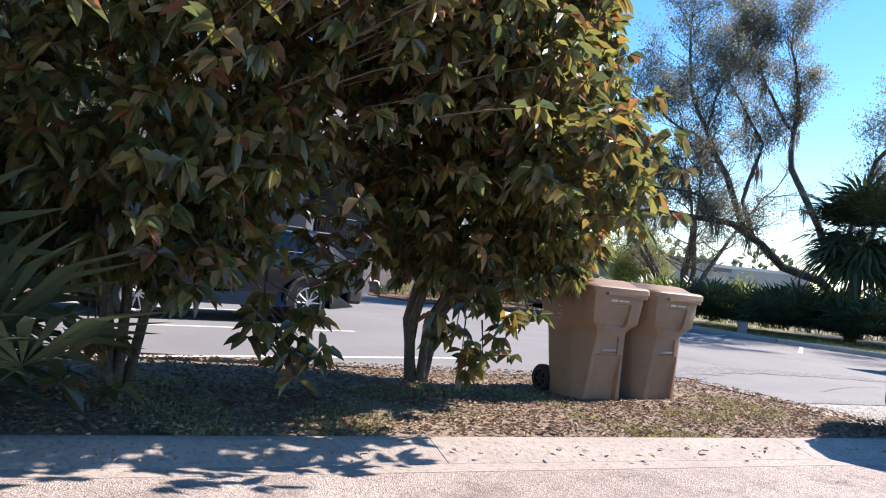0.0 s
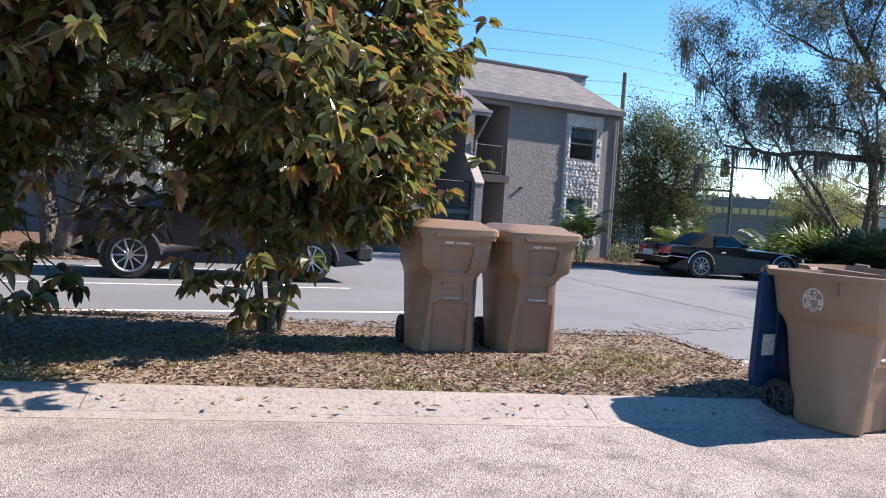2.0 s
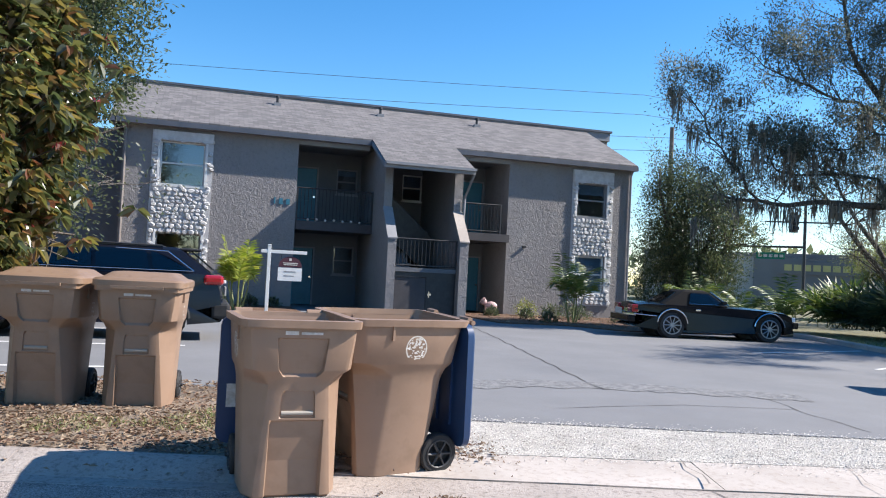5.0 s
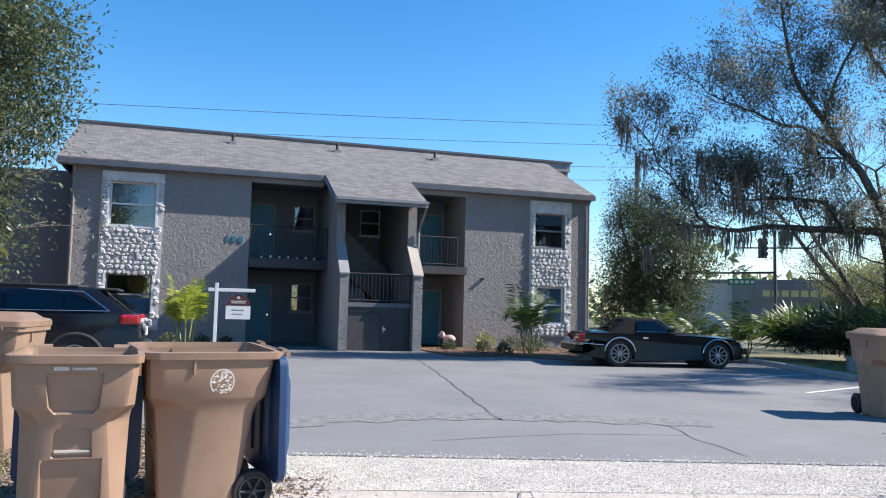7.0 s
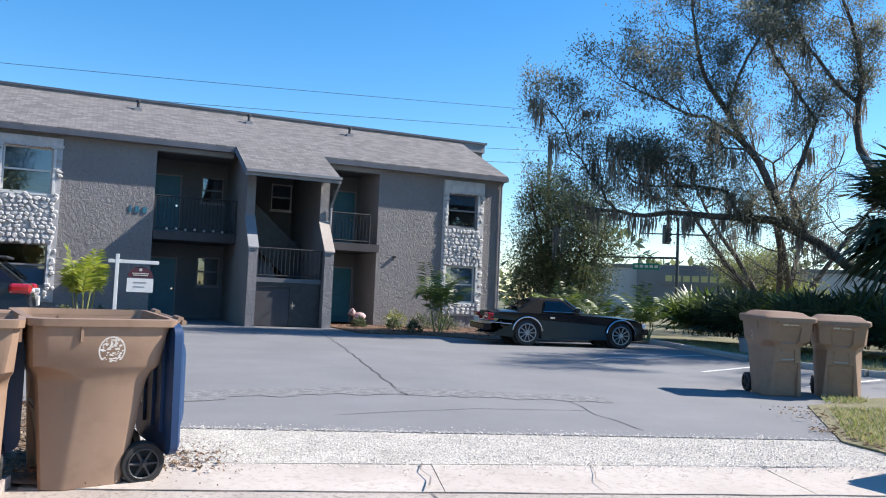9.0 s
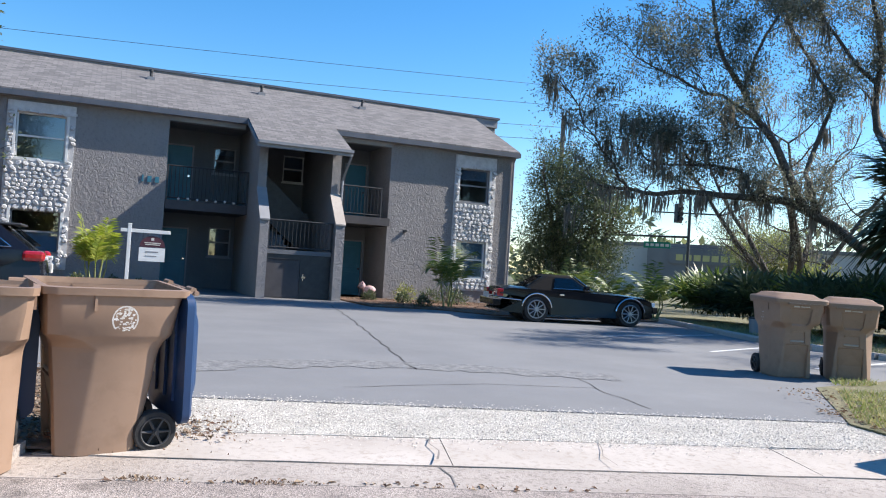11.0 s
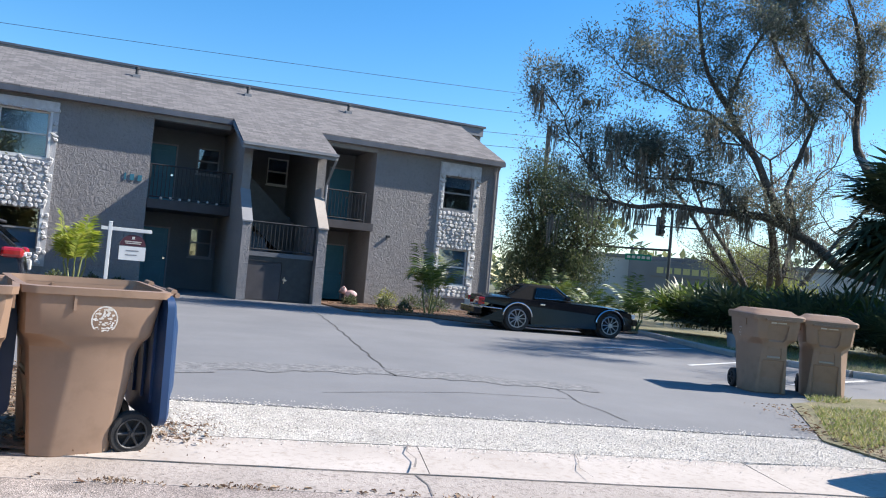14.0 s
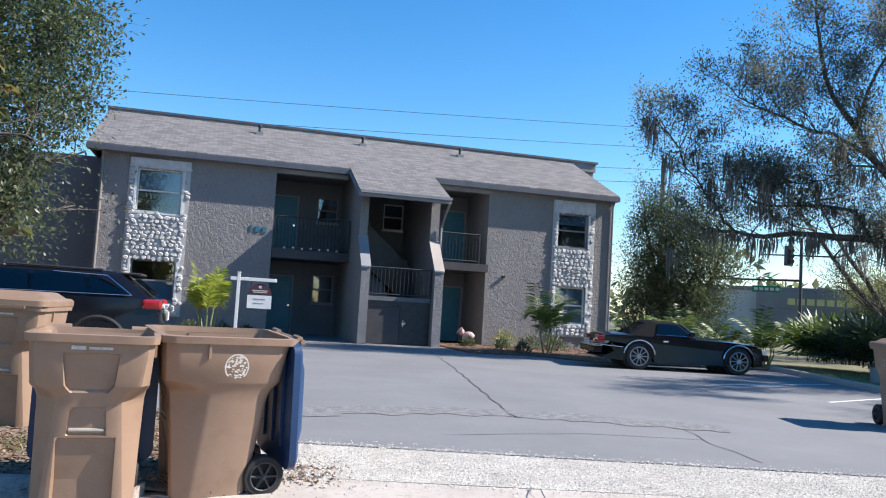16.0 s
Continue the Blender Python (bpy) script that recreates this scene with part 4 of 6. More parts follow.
def cart(label, x, y, z, rz, lid, sides=(), tilt=0.0, lean=0.0, size=1.0):
    c = thing("refuse_cart", label, "trash bin", x, y, z, rz, "refuse carts")
    c.matrix_basis = pose(x, y, z, 0, 0, rz) @ pose(0, 0, 0, lean, 0, 0) @ Matrix.Scale(size, 4)
    outer = [rring(*p) for p in PROFILE]
    inner = [rring(zz, w - .012, xf - .012, xb + .012, 0, hw) for zz, w, xf, xb, rec, hw in PROFILE[::-1] if rec == 0.0 and zz > .3] + [rring(.2, .26, .24, -.12, 0, .15)]
    crisp(part("body", loft(outer, True, False), M_BIN, c))
    part("body_lining", loft(inner, False, True), M_BIN, c)
    top = [rring(.925, .346, .384, -.374, 0, .15), rring(.925, .366, .406, -.40, 0, .15), rring(.965, .370, .41, -.405, 0, .15), rring(.968, .332, .372, -.366, 0, .15), rring(.93, .330, .369, -.362, 0, .15)]
    crisp(part("rim_flange", loft(top, False, False), M_BIN, c))
    part("grip_bar", tubes(((.288, -.085, .462), (.288, .085, .462), .012)), M_BAR, c, "pale worn grip bar")
    for s in (-1, 1):
        part("side_rib", boxes((.12, .135, s * .305 - .012, s * .305 + .016, .84, .925)), M_BIN, c)
        wheel("wheel", c, -.27, s * .24, .125, .125, .07, M_RUBBER, M_HUB, 6, s)
    part("axle", tubes(((-.27, -.3, .125), (-.27, .3, .125), .012)), M_IRON, c)
    part("handle", tubes(((-.44, -.29, .95), (-.44, .29, .95), .016), ((-.37, -.26, .94), (-.44, -.26, .95), .014), ((-.37, .26, .94), (-.44, .26, .95), .014), ((-.37, 0, .94), (-.44, 0, .95), .014)), M_BIN, c)
    # print on the front, as plain bars, and the round mark on the side
    part("front_print", boxes((.3775, .3815, -.10, -.03, .888, .907), (.3775, .3815, -.015, .10, .890, .903)), M_MARK, c, "faded white printed strip")
    for s in sides:
        bm = bmesh.new()
        n = 20
        def pt(r, a, o):
            return Vector((-.04 + r * math.cos(a), s * (.3008 + r * math.sin(a) * .07 + o), .79 + r * math.sin(a) * 1.1))
        if lid == "blue":
            for r0, r1 in ((.065, .073), (.0, .0)):
                if r1:
                    for i in range(n):
                        a, b = 2 * math.pi * i / n, 2 * math.pi * (i + 1) / n
                        bm.faces.new([bm.verts.new(pt(r0, a, 0)), bm.verts.new(pt(r1, a, 0)), bm.verts.new(pt(r1, b, 0)), bm.verts.new(pt(r0, b, 0))])
            for k in range(70):
                r, a, q = .06 * math.sqrt(random.random()), random.uniform(0, 6.28), random.uniform(.004, .009)
                c0 = pt(r, a, .0)
                bm.faces.new([bm.verts.new(c0 + Vector((q * math.cos(b) * random.uniform(.7, 1.6), 0, q * math.sin(b)))) for b in (0, 1.3, 2.6, 3.8, 5.1)])
        else:
            for k in range(3):
                a = 2 * math.pi * k / 3 + .5
                for dz in (0, -.07):
                    c0 = pt(.022, a, 0) + Vector((0, 0, dz))
                    bm.faces.new([bm.verts.new(c0 + Vector((.014 * math.cos(b), 0, .012 * math.sin(b)))) for b in (a, a + 1.2, a + 2.6, a + 4)])
        part("side_print", bm, M_MARK, c, "faded white round print")
    if lid == "blue":
        l = crisp(part("lid", lid_mesh(.9), M_BLUE, c, "dark blue lid hanging open behind"))
        l.matrix_basis = pose(-.40, 0, .945, 0, 92, 0) @ pose(0, 0, 0, 180, 0, 0)
        for i in range(-1, 2):
            t_ = part("lid_rib", boxes((.12, .66, i * .17 - .012, i * .17 + .012, -.045, -.03)), M_BLUE, l)
        part("lid_print", boxes((.42, .56, .16, .30, -.036, -.031)), M_MARK, l, "pale instruction label on the lid")
    else:
        l = crisp(part("lid", lid_mesh(), M_BINLID, c, "closed brown plastic lid"))
        l.matrix_basis = pose(-.415, 0, .992, 0, tilt, 0) @ Matrix.Diagonal((.965, .965, 1, 1))
        part("lid_lip", boxes((.80, .885, -.20, .20, -.05, -.028)), M_BINLID, l)
    for s in (-.22, .22):
        part("hinge", tubes(((-.425, s - .05, .965), (-.425, s + .05, .965), .02)), M_BIN, c)
    return c
OPEN = "tan plastic refuse cart, blue lid hanging open, standing at the kerb"
cart(OPEN, -1.90, 6.76, -.044, 4, "blue", (1, -1), size=1.03)
cart("tan plastic refuse cart with round white print and open blue lid", -2.34, 7.44, -.040, -77, "blue", (1, -1), 0.0, -3.0, 1.04)
cart("tan plastic refuse cart with open blue lid beside the lawn", -.55, 13.95, -.03, 100, "blue", (1, -1))
SHUT = "tan plastic refuse cart with closed brown lid on the leafy verge"
cart(SHUT, -4.52, 5.06, .012, -10, "tan", (1, -1), size=1.05)
cart(SHUT, -4.42, 5.80, .012, -6, "tan", (1, -1), size=1.05)
cart("tan plastic refuse cart with closed brown lid on the asphalt", -5.30, 16.2, .0, -20, "tan", (1, -1), 1.5, size=1.08)
cart("tan plastic refuse cart with closed brown lid at the lawn's edge", -4.93, 16.95, .0, -42, "tan", (1, -1), 1.5, size=1.06)

# ---- cars: built facing +x, wheels on z = 0 ----
def arc(cx, cz, r, a0, a1, n=9):
    return [(cx + r * math.cos(radians(a0 + (a1 - a0) * i / n)), cz + r * math.sin(radians(a0 + (a1 - a0) * i / n))) for i in range(n + 1)]
def car_body(top, sill, xr, xf, wheels, ra, half, shoulder):
    """The lower body: its side outline with both wheel arches cut out, carried across the width and narrowed above and at the ends."""
    poly = list(top) + [(xf, sill + .05)]
    for wx in sorted(wheels, reverse=True):
        poly += [(wx + ra, sill)] + arc(wx, .33, ra, 0, 180)[1:-1] + [(wx - ra, sill)]
    poly += [(xr, sill + .05)]
    bm = bmesh.new()
    ys = [-half, -half * .97, -half * .6, 0, half * .6, half * .97, half]
    rows = []
    for y in ys:
        row = []
        for x, z in poly:
            k = 1 - .10 * max(0, (x - (xf - .7)) / .7) ** 2 - .07 * max(0, ((xr + .6) - x) / .6) ** 2
            t = max(0, (z - shoulder) / .5)
            f = .05 * (abs(y) / half) ** 4 * min(1, max(0, (z - .5) * 3))
            row.append(bm.verts.new((x - (.10 * (abs(y) / half) ** 2 if x > xf - .3 else 0) + (.06 * (abs(y) / half) ** 2 if x < xr + .3 else 0), y * k * (1 - .12 * t), z - f)))
        rows.append(row)
    n = len(poly)
    for a, b in zip(rows, rows[1:]):
        for i in range(n):
            bm.faces.new((a[i], a[(i + 1) % n], b[(i + 1) % n], b[i]))
    fs = [bm.faces.new(rows[0]), bm.faces.new(rows[-1][::-1])]
    bmesh.ops.triangulate(bm, faces=fs)
    return bm
def greenhouse(base, roof, z0, z1, w0, w1):
    """Cabin from four base x and roof x values: (rear, front) at the belt and at the roof."""
    def r(xa, xb, w, z, dome=0):
        return [(xa, -w * .9, z), (xa + .02, -w, z), ((xa + xb) / 2, -w * 1.01, z + dome), (xb - .05, -w, z), (xb, -w * .85, z), (xb + .03, 0, z + dome), (xb, w * .85, z), (xb - .05, w, z), ((xa + xb) / 2, w * 1.01, z + dome), (xa + .02, w, z), (xa, w * .9, z), (xa - .03, 0, z + dome)]
    return loft([r(*base, w0, z0), r(roof[0], roof[1], w1, z1 - .05), r(roof[0] + .10, roof[1] - .12, w1 * .86, z1, .0)], False, True)
def quad(pts):
    bm = bmesh.new()
    bm.faces.new([bm.verts.new(p) for p in pts])
    return bm
def slab(pts, off):
    """A thin curved-in plate over the given corners, raised by off."""
    bm = quad(pts)
    r = bmesh.ops.extrude_face_region(bm, geom=list(bm.faces))
    for v in [e for e in r["geom"] if isinstance(e, bmesh.types.BMVert)]:
        v.co += Vector(off)
    return bm

# the black coupe
cp = thing("coupe", "black two-door coupe with chrome trim parked on the asphalt", "car", -14.95, 18.45, 0, 76.5)
XR, XF = -1.87, 2.31
top = [(XF - .02, .50), (XF - .04, .66), (XF - .22, .755), (1.4, .81), (.75, .84), (.0, .85), (-.9, .86), (-1.5, .865), (XR + .08, .83), (XR, .70)]
WX = (-.87, 1.58)
body = crisp(part("body", car_body(top, .20, XR, XF, WX, .37, .88, .62), M_CARBLK, cp), 40)
gh = part("cabin", greenhouse((-1.1, .60), (-.55, .15), .82, 1.205, .74, .57), M_SOFTTOP, cp, "black fabric roof")
for s in (-1, 1):
    part("side_window", slab([(-.42, s * .735, .87), (.46, s * .735, .87), (.10, s * .60, 1.125), (-.36, s * .60, 1.125)], (0, s * .012, .004)), M_CARGLASS, gh)
    part("window_trim", tubes(((-.44, s * .752, .86), (.50, s * .752, .86), .007)), M_CHROME, gh)
    part("mirror", boxes((.36, .48, s * .82 - .07, s * .82 + .07, .87, .96), bevel=.025), M_CARBLK, cp)
    part("door_handle", boxes((-.30, -.17, s * .868 - .012, s * .868 + .012, .69, .735), bevel=.008), M_CHROME, cp)
    part("side_strip", tubes(((XR + .05, s * .80, .56), (XR + .3, s * .868, .545), .012), ((XR + .3, s * .868, .545), (-1.28, s * .887, .53), .012)), M_CHROME, cp)
    for wx in WX:
        bm = bmesh.new()
        a = arc(wx, .33, .385, 8, 172, 14)
        for (x0, z0), (x1, z1) in zip(a, a[1:]):
            tube(bm, (x0, s * .882, z0), (x1, s * .882, z1), .017, None, 6)
        part("wheel_arch_trim", bm, M_CHROME, cp)
        w = wheel("wheel", cp, wx, s * .765, .325, .325, .2, M_RUBBER, M_ALLOY, 10, s)
        part("wheel_well", tubes(((wx, s * .4, .33), (wx, s * .70, .33), .36), n=18), M_IRON, cp)
    part("tail_lamp", boxes((XR - .0, XR + .16, s * .60 - .2, s * .60 + .2, .60, .78), bevel=.02), M_TAIL, cp)
    part("head_lamp", boxes((XF - .14, XF - .02, s * .55 - .2, s * .55 + .2, .52, .64), bevel=.02), M_LAMPW, cp)
part("windscreen", slab([(.58, -.60, .88), (.58, .60, .88), (.20, .46, 1.145), (.20, -.46, 1.145)], (.012, 0, .01)), M_CARGLASS, cp)
part("windscreen_trim", tubes(((.60, -.68, .86), (.18, -.53, 1.18), .012)), M_CHROME, cp)
part("windscreen_trim", tubes(((.60, .68, .86), (.18, .53, 1.18), .012)), M_CHROME, cp)
part("rear_window", slab([(-1.06, -.52, .87), (-1.06, .52, .87), (-.64, .42, 1.14), (-.64, -.42, 1.14)], (-.012, 0, .01)), M_CARGLASS, cp)
for x0, x1, nm in ((XF - .1, XF + .04, "front_bumper"), (XR - .1, XR + .1, "rear_bumper")):
    b = part(nm, boxes((x0, x1, -.80, .80, .36, .52), bevel=.03), M_CARBLK, cp)
    part("bumper_trim", boxes((x0 - .005, x1 + .005, -.80, .80, .515, .535)), M_CHROME, b)
part("number_plate", boxes((XR - .118, XR - .10, -.26, .26, .54, .68)), M_MARK, cp, "plain pale rear plate")

# the dark hatchback SUV
sv = thing("suv", "dark blue compact SUV parked on a marked bay", "car", -11.38, 4.36, 0, -90)
XR, XF = -2.25, 2.15
top = [(XF, .62), (XF - .08, .80), (XF - .5, .96), (1.0, 1.05), (.2, 1.06), (-1.0, 1.10), (-1.9, 1.12), (XR + .04, 1.06), (XR - .02, .85), (XR - .06, .60)]
WX = (-1.34, 1.32)
body = crisp(part("body", car_body(top, .26, XR - .05, XF, WX, .40, .90, .75), M_CARNAVY, sv), 40)
gh = part("cabin", greenhouse((-2.12, 1.25), (-1.62, .35), 1.04, 1.48, .80, .60), M_CARNAVY, sv)
for s in (-1, 1):
    for xa, xb, xc, xd in ((-.28, .78, .34, -.25), (-1.12, -.34, -.31, -1.05), (-1.75, -1.18, -1.12, -1.42)):
        part("side_window", slab([(xa, s * .80, 1.12), (xb, s * .80, 1.12), (xc, s * .652, 1.42), (xd, s * .652, 1.42 if xa > -1.7 else 1.30)], (0, s * .014, .004)), M_CARGLASS, gh)
    part("window_trim", tubes(((-1.80, s * .818, 1.11), (.85, s * .818, 1.10), .006), ((-1.80, s * .818, 1.11), (-1.40, s * .675, 1.40), .008), ((-1.40, s * .675, 1.41), (-.6, s * .668, 1.43), .007)), M_CHROME, gh)
    part("roof_rail", tubes(((-1.3, s * .54, 1.495), (.1, s * .54, 1.505), .016)), M_IRON, gh)
    for wx in WX:
        bm = bmesh.new()
        a = arc(wx, .33, .42, 4, 176, 14)
        for (x0, z0), (x1, z1) in zip(a, a[1:]):
            tube(bm, (x0, s * .89, z0), (x1, s * .89, z1), .035, None, 6)
        part("wheel_arch_cladding", bm, M_RUBBER, sv)
        wheel("wheel", sv, wx, s * .78, .34, .34, .21, M_RUBBER, M_ALLOY, 10, s)
        part("wheel_well", tubes(((wx, s * .4, .34), (wx, s * .70, .34), .39), n=18), M_IRON, sv)
    t_ = part("tail_lamp", boxes((XR - .02, XR + .30, s * .72 - .15, s * .72 + .135, .90, 1.06), bevel=.05), M_TAIL, sv)
    part("lamp_lens", boxes((XR - .06, XR + .12, s * .66 - .10, s * .66 + .1, .93, .985), bevel=.015), M_LAMPW, t_)
    part("reflector", boxes((XR - .13, XR - .09, s * .68 - .1, s * .68 + .1, .46, .50)), M_TAIL, sv)
    part("mirror", boxes((.62, .82, s * .98 - .1, s * .98 + .1, 1.05, 1.2), bevel=.04), M_CARNAVY, sv)
part("rear_window", slab([(-2.10, -.62, 1.13), (-2.10, .62, 1.13), (-1.74, .50, 1.42), (-1.74, -.50, 1.42)], (-.02, 0, .012)), M_CARGLASS, gh)
part("rear_spoiler", boxes((-1.90, -1.55, -.55, .55, 1.435, 1.475), bevel=.018), M_IRON, gh)
part("windscreen", slab([(1.22, -.66, 1.09), (1.22, .66, 1.09), (.44, .52, 1.44), (.44, -.52, 1.44)], (.02, 0, .012)), M_CARGLASS, gh)
b = part("rear_bumper", boxes((XR - .14, XR + .15, -.84, .84, .36, .62), bevel=.05), M_RUBBER, sv)
part("bumper_trim", boxes((XR - .15, XR - .12, -.6, .6, .56, .585)), M_CHROME, b)
part("number_plate", boxes((XR - .09, XR - .065, -.22, .22, .72, .86)), M_MARK, sv, "plain pale rear plate")

# ---- trees and plants ----
class Wood:
    """Gathers tapered limbs into one mesh."""
    def __init__(self):
        self.v, self.f, self.tips = [], [], []
    def limb(self, pts, r0, r1, n=6):
        pts = [Vector(p) for p in pts]
        base = None
        for i, p in enumerate(pts):
            d = (pts[min(i + 1, len(pts) - 1)] - pts[max(i - 1, 0)]).normalized()
            q = d.to_track_quat("Z", "Y")
            r = r0 + (r1 - r0) * i / (len(pts) - 1)
            cur = len(self.v)
            for k in range(n):
                a = 2 * math.pi * k / n
                self.v.append(p + q @ Vector((r * math.cos(a), r * math.sin(a), 0)))
            if base is not None:
                for k in range(n):
                    self.f.append((base + k, base + (k + 1) % n, cur + (k + 1) % n, cur + k))
            base = cur
    def grow(self, p, d, length, r, depth, spread=.7, up=.12, wander=.22, kids=3, rng=random):
        pts, p, d = [Vector(p)], Vector(p), Vector(d).normalized()
        n = 5
        for i in range(n):
            d = (d + Vector((rng.uniform(-1, 1), rng.uniform(-1, 1), rng.uniform(-1, 1) * .8)) * wander + Vector((0, 0, up * .3))).normalized()
            p = p + d * length / n
            pts.append(p.copy())
        self.limb(pts, r, r * .45, 7 if r > .1 else 5 if r > .03 else 3)
        if depth <= 0:
            self.tips += [(q, d) for q in pts[2:]]
            return
        for k in range(kids):
            i = rng.randint(2, n)
            s = Vector((rng.uniform(-1, 1), rng.uniform(-1, 1), rng.uniform(-.5, 1))).normalized()
            self.grow(pts[i], d * (1 - spread) + s * spread, length * rng.uniform(.5, .75), r * .42, depth - 1, spread, up, wander, kids, rng)
        if depth == 1:
            self.tips += [(q, d) for q in pts[3:]]
    def build(self, name, material, parent):
        return raw(name, self.v, self.f, material, parent, True)

def tip_leaves(name, tips, per, radius, length, width, material, parent, droop=.1, tri=True, rng=RNG):
    P = np.array([t[0] for t in tips])
    D = np.array([t[1] for t in tips])
    P = np.repeat(P, per, 0)
    off = rng.normal(0, radius, P.shape)
    return leaf_cloud(name, P + off, off / radius * .6 + np.repeat(D, per, 0) * .5, length, width, material, parent, droop, jitter=.5, tri=tri)

def moss(name, anchors, parent, lo=.4, hi=1.6, per=16, rng=RNG):
    """Ragged curtains of thin hanging strips."""
    v, f = [], []
    for a in anchors:
        L0 = rng.uniform(lo, hi)
        for k in range(per):
            o = np.array(a) + rng.normal(0, .10, 3) * (1, 1, .5)
            L = L0 * rng.uniform(.35, 1.05)
            ang = rng.uniform(0, 6.28)
            w = rng.uniform(.010, .028)
            s = np.array((math.cos(ang) * w, math.sin(ang) * w, 0))
            dr = rng.normal(0, .06, 2)
            b = len(v)
            for t_, ww in ((0, .5), (.35, 1.0), (.7, .7), (1, .1)):
                c0 = o + np.array((dr[0] * t_ * L + .03 * math.sin(7 * t_ + k), dr[1] * t_ * L, -L * t_))
                v += [c0 - s * ww, c0 + s * ww]
            f += [(b + 2 * i, b + 2 * i + 1, b + 2 * i + 3, b + 2 * i + 2) for i in range(3)]
    return raw(name, v, f, M_MOSS, parent)

rnd = random.Random(11)

# large-leaved shrubs on the verge
def big_shrub(label, x, y, stems, crown, nclump, seed, low, limbs=()):
    r = random.Random(seed)
    rg = np.random.default_rng(seed)
    th = thing("shrub_tree", label, "tree", group="verge shrubs")
    w = Wood()
    cx, cy, cz, rx, ry, rz_ = crown
    for i in range(stems):
        a = 2 * math.pi * i / stems + r.uniform(-.3, .3)
        p0 = Vector((x + .06 * math.cos(a), y + .07 * math.sin(a), -.02))
        p1 = p0 + Vector((.05 * math.cos(a), .09 * math.sin(a), .6))
        p2 = Vector((cx + rx * .35 * math.cos(a), cy + ry * .35 * math.sin(a), cz - rz_ * .35 + r.uniform(-.2, .3)))
        w.limb([p0, p1, (p1 + p2) / 2 + Vector((.05, .04, 0)), p2], r.uniform(.038, .066), .024, 8)
        for k in range(5):
            b = a + r.uniform(-1.3, 1.3)
            w.grow(p1.lerp(p2, r.uniform(.3, 1)), (math.cos(b), math.sin(b), r.uniform(-.1, .9)), r.uniform(.6, 1.1), .022, 1, .6, .1, .3, 2, r)
    # clumps of leaves over the crown: denser at the skin
    P, D, B = [], [], []
    for i in range(nclump):
        while True:
            q = rg.normal(0, 1, 3)
            q /= np.linalg.norm(q)
            k = rg.uniform(.35, 1.0) ** .45
            lump = 1 + .22 * noise.noise(Vector(q * 2.3 + seed))
            c = np.array((cx, cy, cz)) + q * k * lump * np.array((rx, ry, rz_))
            if c[2] > low + .3 * rg.random():
                break
        P.append(c), D.append(q)
    for (hx, hy, hz, n, sp) in limbs:
        for i in range(n):
            c = np.array((hx, hy, hz)) + rg.normal(0, sp, 3)
            P.append(c), D.append(np.array((0, 0, -.3)) + rg.normal(0, .4, 3))
    P, D = np.array(P), np.array(D)
    per = 9
    PP, DD = np.repeat(P, per, 0), np.repeat(D, per, 0)
    ang = np.tile(np.arange(per) * 2.4, len(P)) + rg.uniform(0, 6.28, len(PP))
    rad = np.stack([np.cos(ang), np.sin(ang), rg.uniform(-.3, .5, len(PP))], 1)
    leaf_cloud("crown", PP + rad * .015, rad + DD * .7, .135, .07, M_MAG, th, .34, .2, .45, False, rg)
    twigs = Wood()
    for c, d in zip(P[::2], D[::2]):
        q = Vector(c)
        inn = Vector((cx, cy, cz - rz_ * .2))
        twigs.limb([q, q.lerp(inn, .10) - Vector((0, 0, .04)), q.lerp(inn, .2) - Vector((0, 0, .10))], .004, .009, 3)
    w.v, w.f, off = w.v + twigs.v, w.f + [tuple(i + len(w.v) for i in f) for f in twigs.f], 0
    w.build("trunk", M_BARK, th)
    k = rg.choice(len(P), min(70, len(P)), False)
    K = np.repeat(P[k], 12, 0)
    leaf_cloud("flower_buds", K + rg.normal(0, .02, K.shape), rg.normal(0, 1, K.shape) + (0, 0, .6), .045, .014, M_FLOWER, th, 0, tri=True, rng=rg)
    return th
big_shrub("multi-stemmed shrub tree with large drooping green and bronze leaves", -5.5, 3.85, 6, (-4.98, 3.95, 2.6, 1.25, 1.2, 2.05), 2100, 3, .85,
          ((-4.3, 3.3, .55, 9, .14), (-4.8, 4.6, 1.45, 22, .2), (-4.3, 3.6, .95, 18, .2), (-4.9, 5.0, 1.6, 16, .18), (-4.2, 3.0, .8, 7, .16), (-4.9, 5.2, 2.7, 8, .14), (-4.85, 5.0, 3.2, 8, .16), (-3.8, 3.1, 2.3, 190, .36), (-4.1, 2.9, 3.3, 110, .35), (-5.1, 2.5, 3.6, 90, .42), (-3.6, 2.6, 2.9, 120, .34), (-3.35, 3.35, 2.0, 80, .32)))
big_shrub("shrub tree with large dark leaves shading the verge", -5.55, 1.1, 5, (-5.2, .75, 2.6, 1.55, 1.4, 2.3), 2000, 8, .7,
          ((-4.2, 1.7, .5, 9, .15), (-4.5, .5, .45, 9, .2), (-4.0, 1.0, .9, 10, .2), (-4.9, 2.0, .7, 8, .15), (-3.9, .6, 1.5, 20, .3), (-3.9, 1.4, 1.8, 16, .25), (-5.2, 2.05, 3.0, 60, .35), (-3.75, .7, 2.6, 120, .4), (-5.3, 1.9, 2.0, 30, .25), (-5.4, 2.6, 2.8, 80, .32), (-5.3, 2.55, 1.15, 22, .2), (-5.6, 2.3, 1.8, 30, .25), (-3.5, 1.9, 2.7, 120, .38), (-3.4, 1.1, 3.1, 120, .4)))
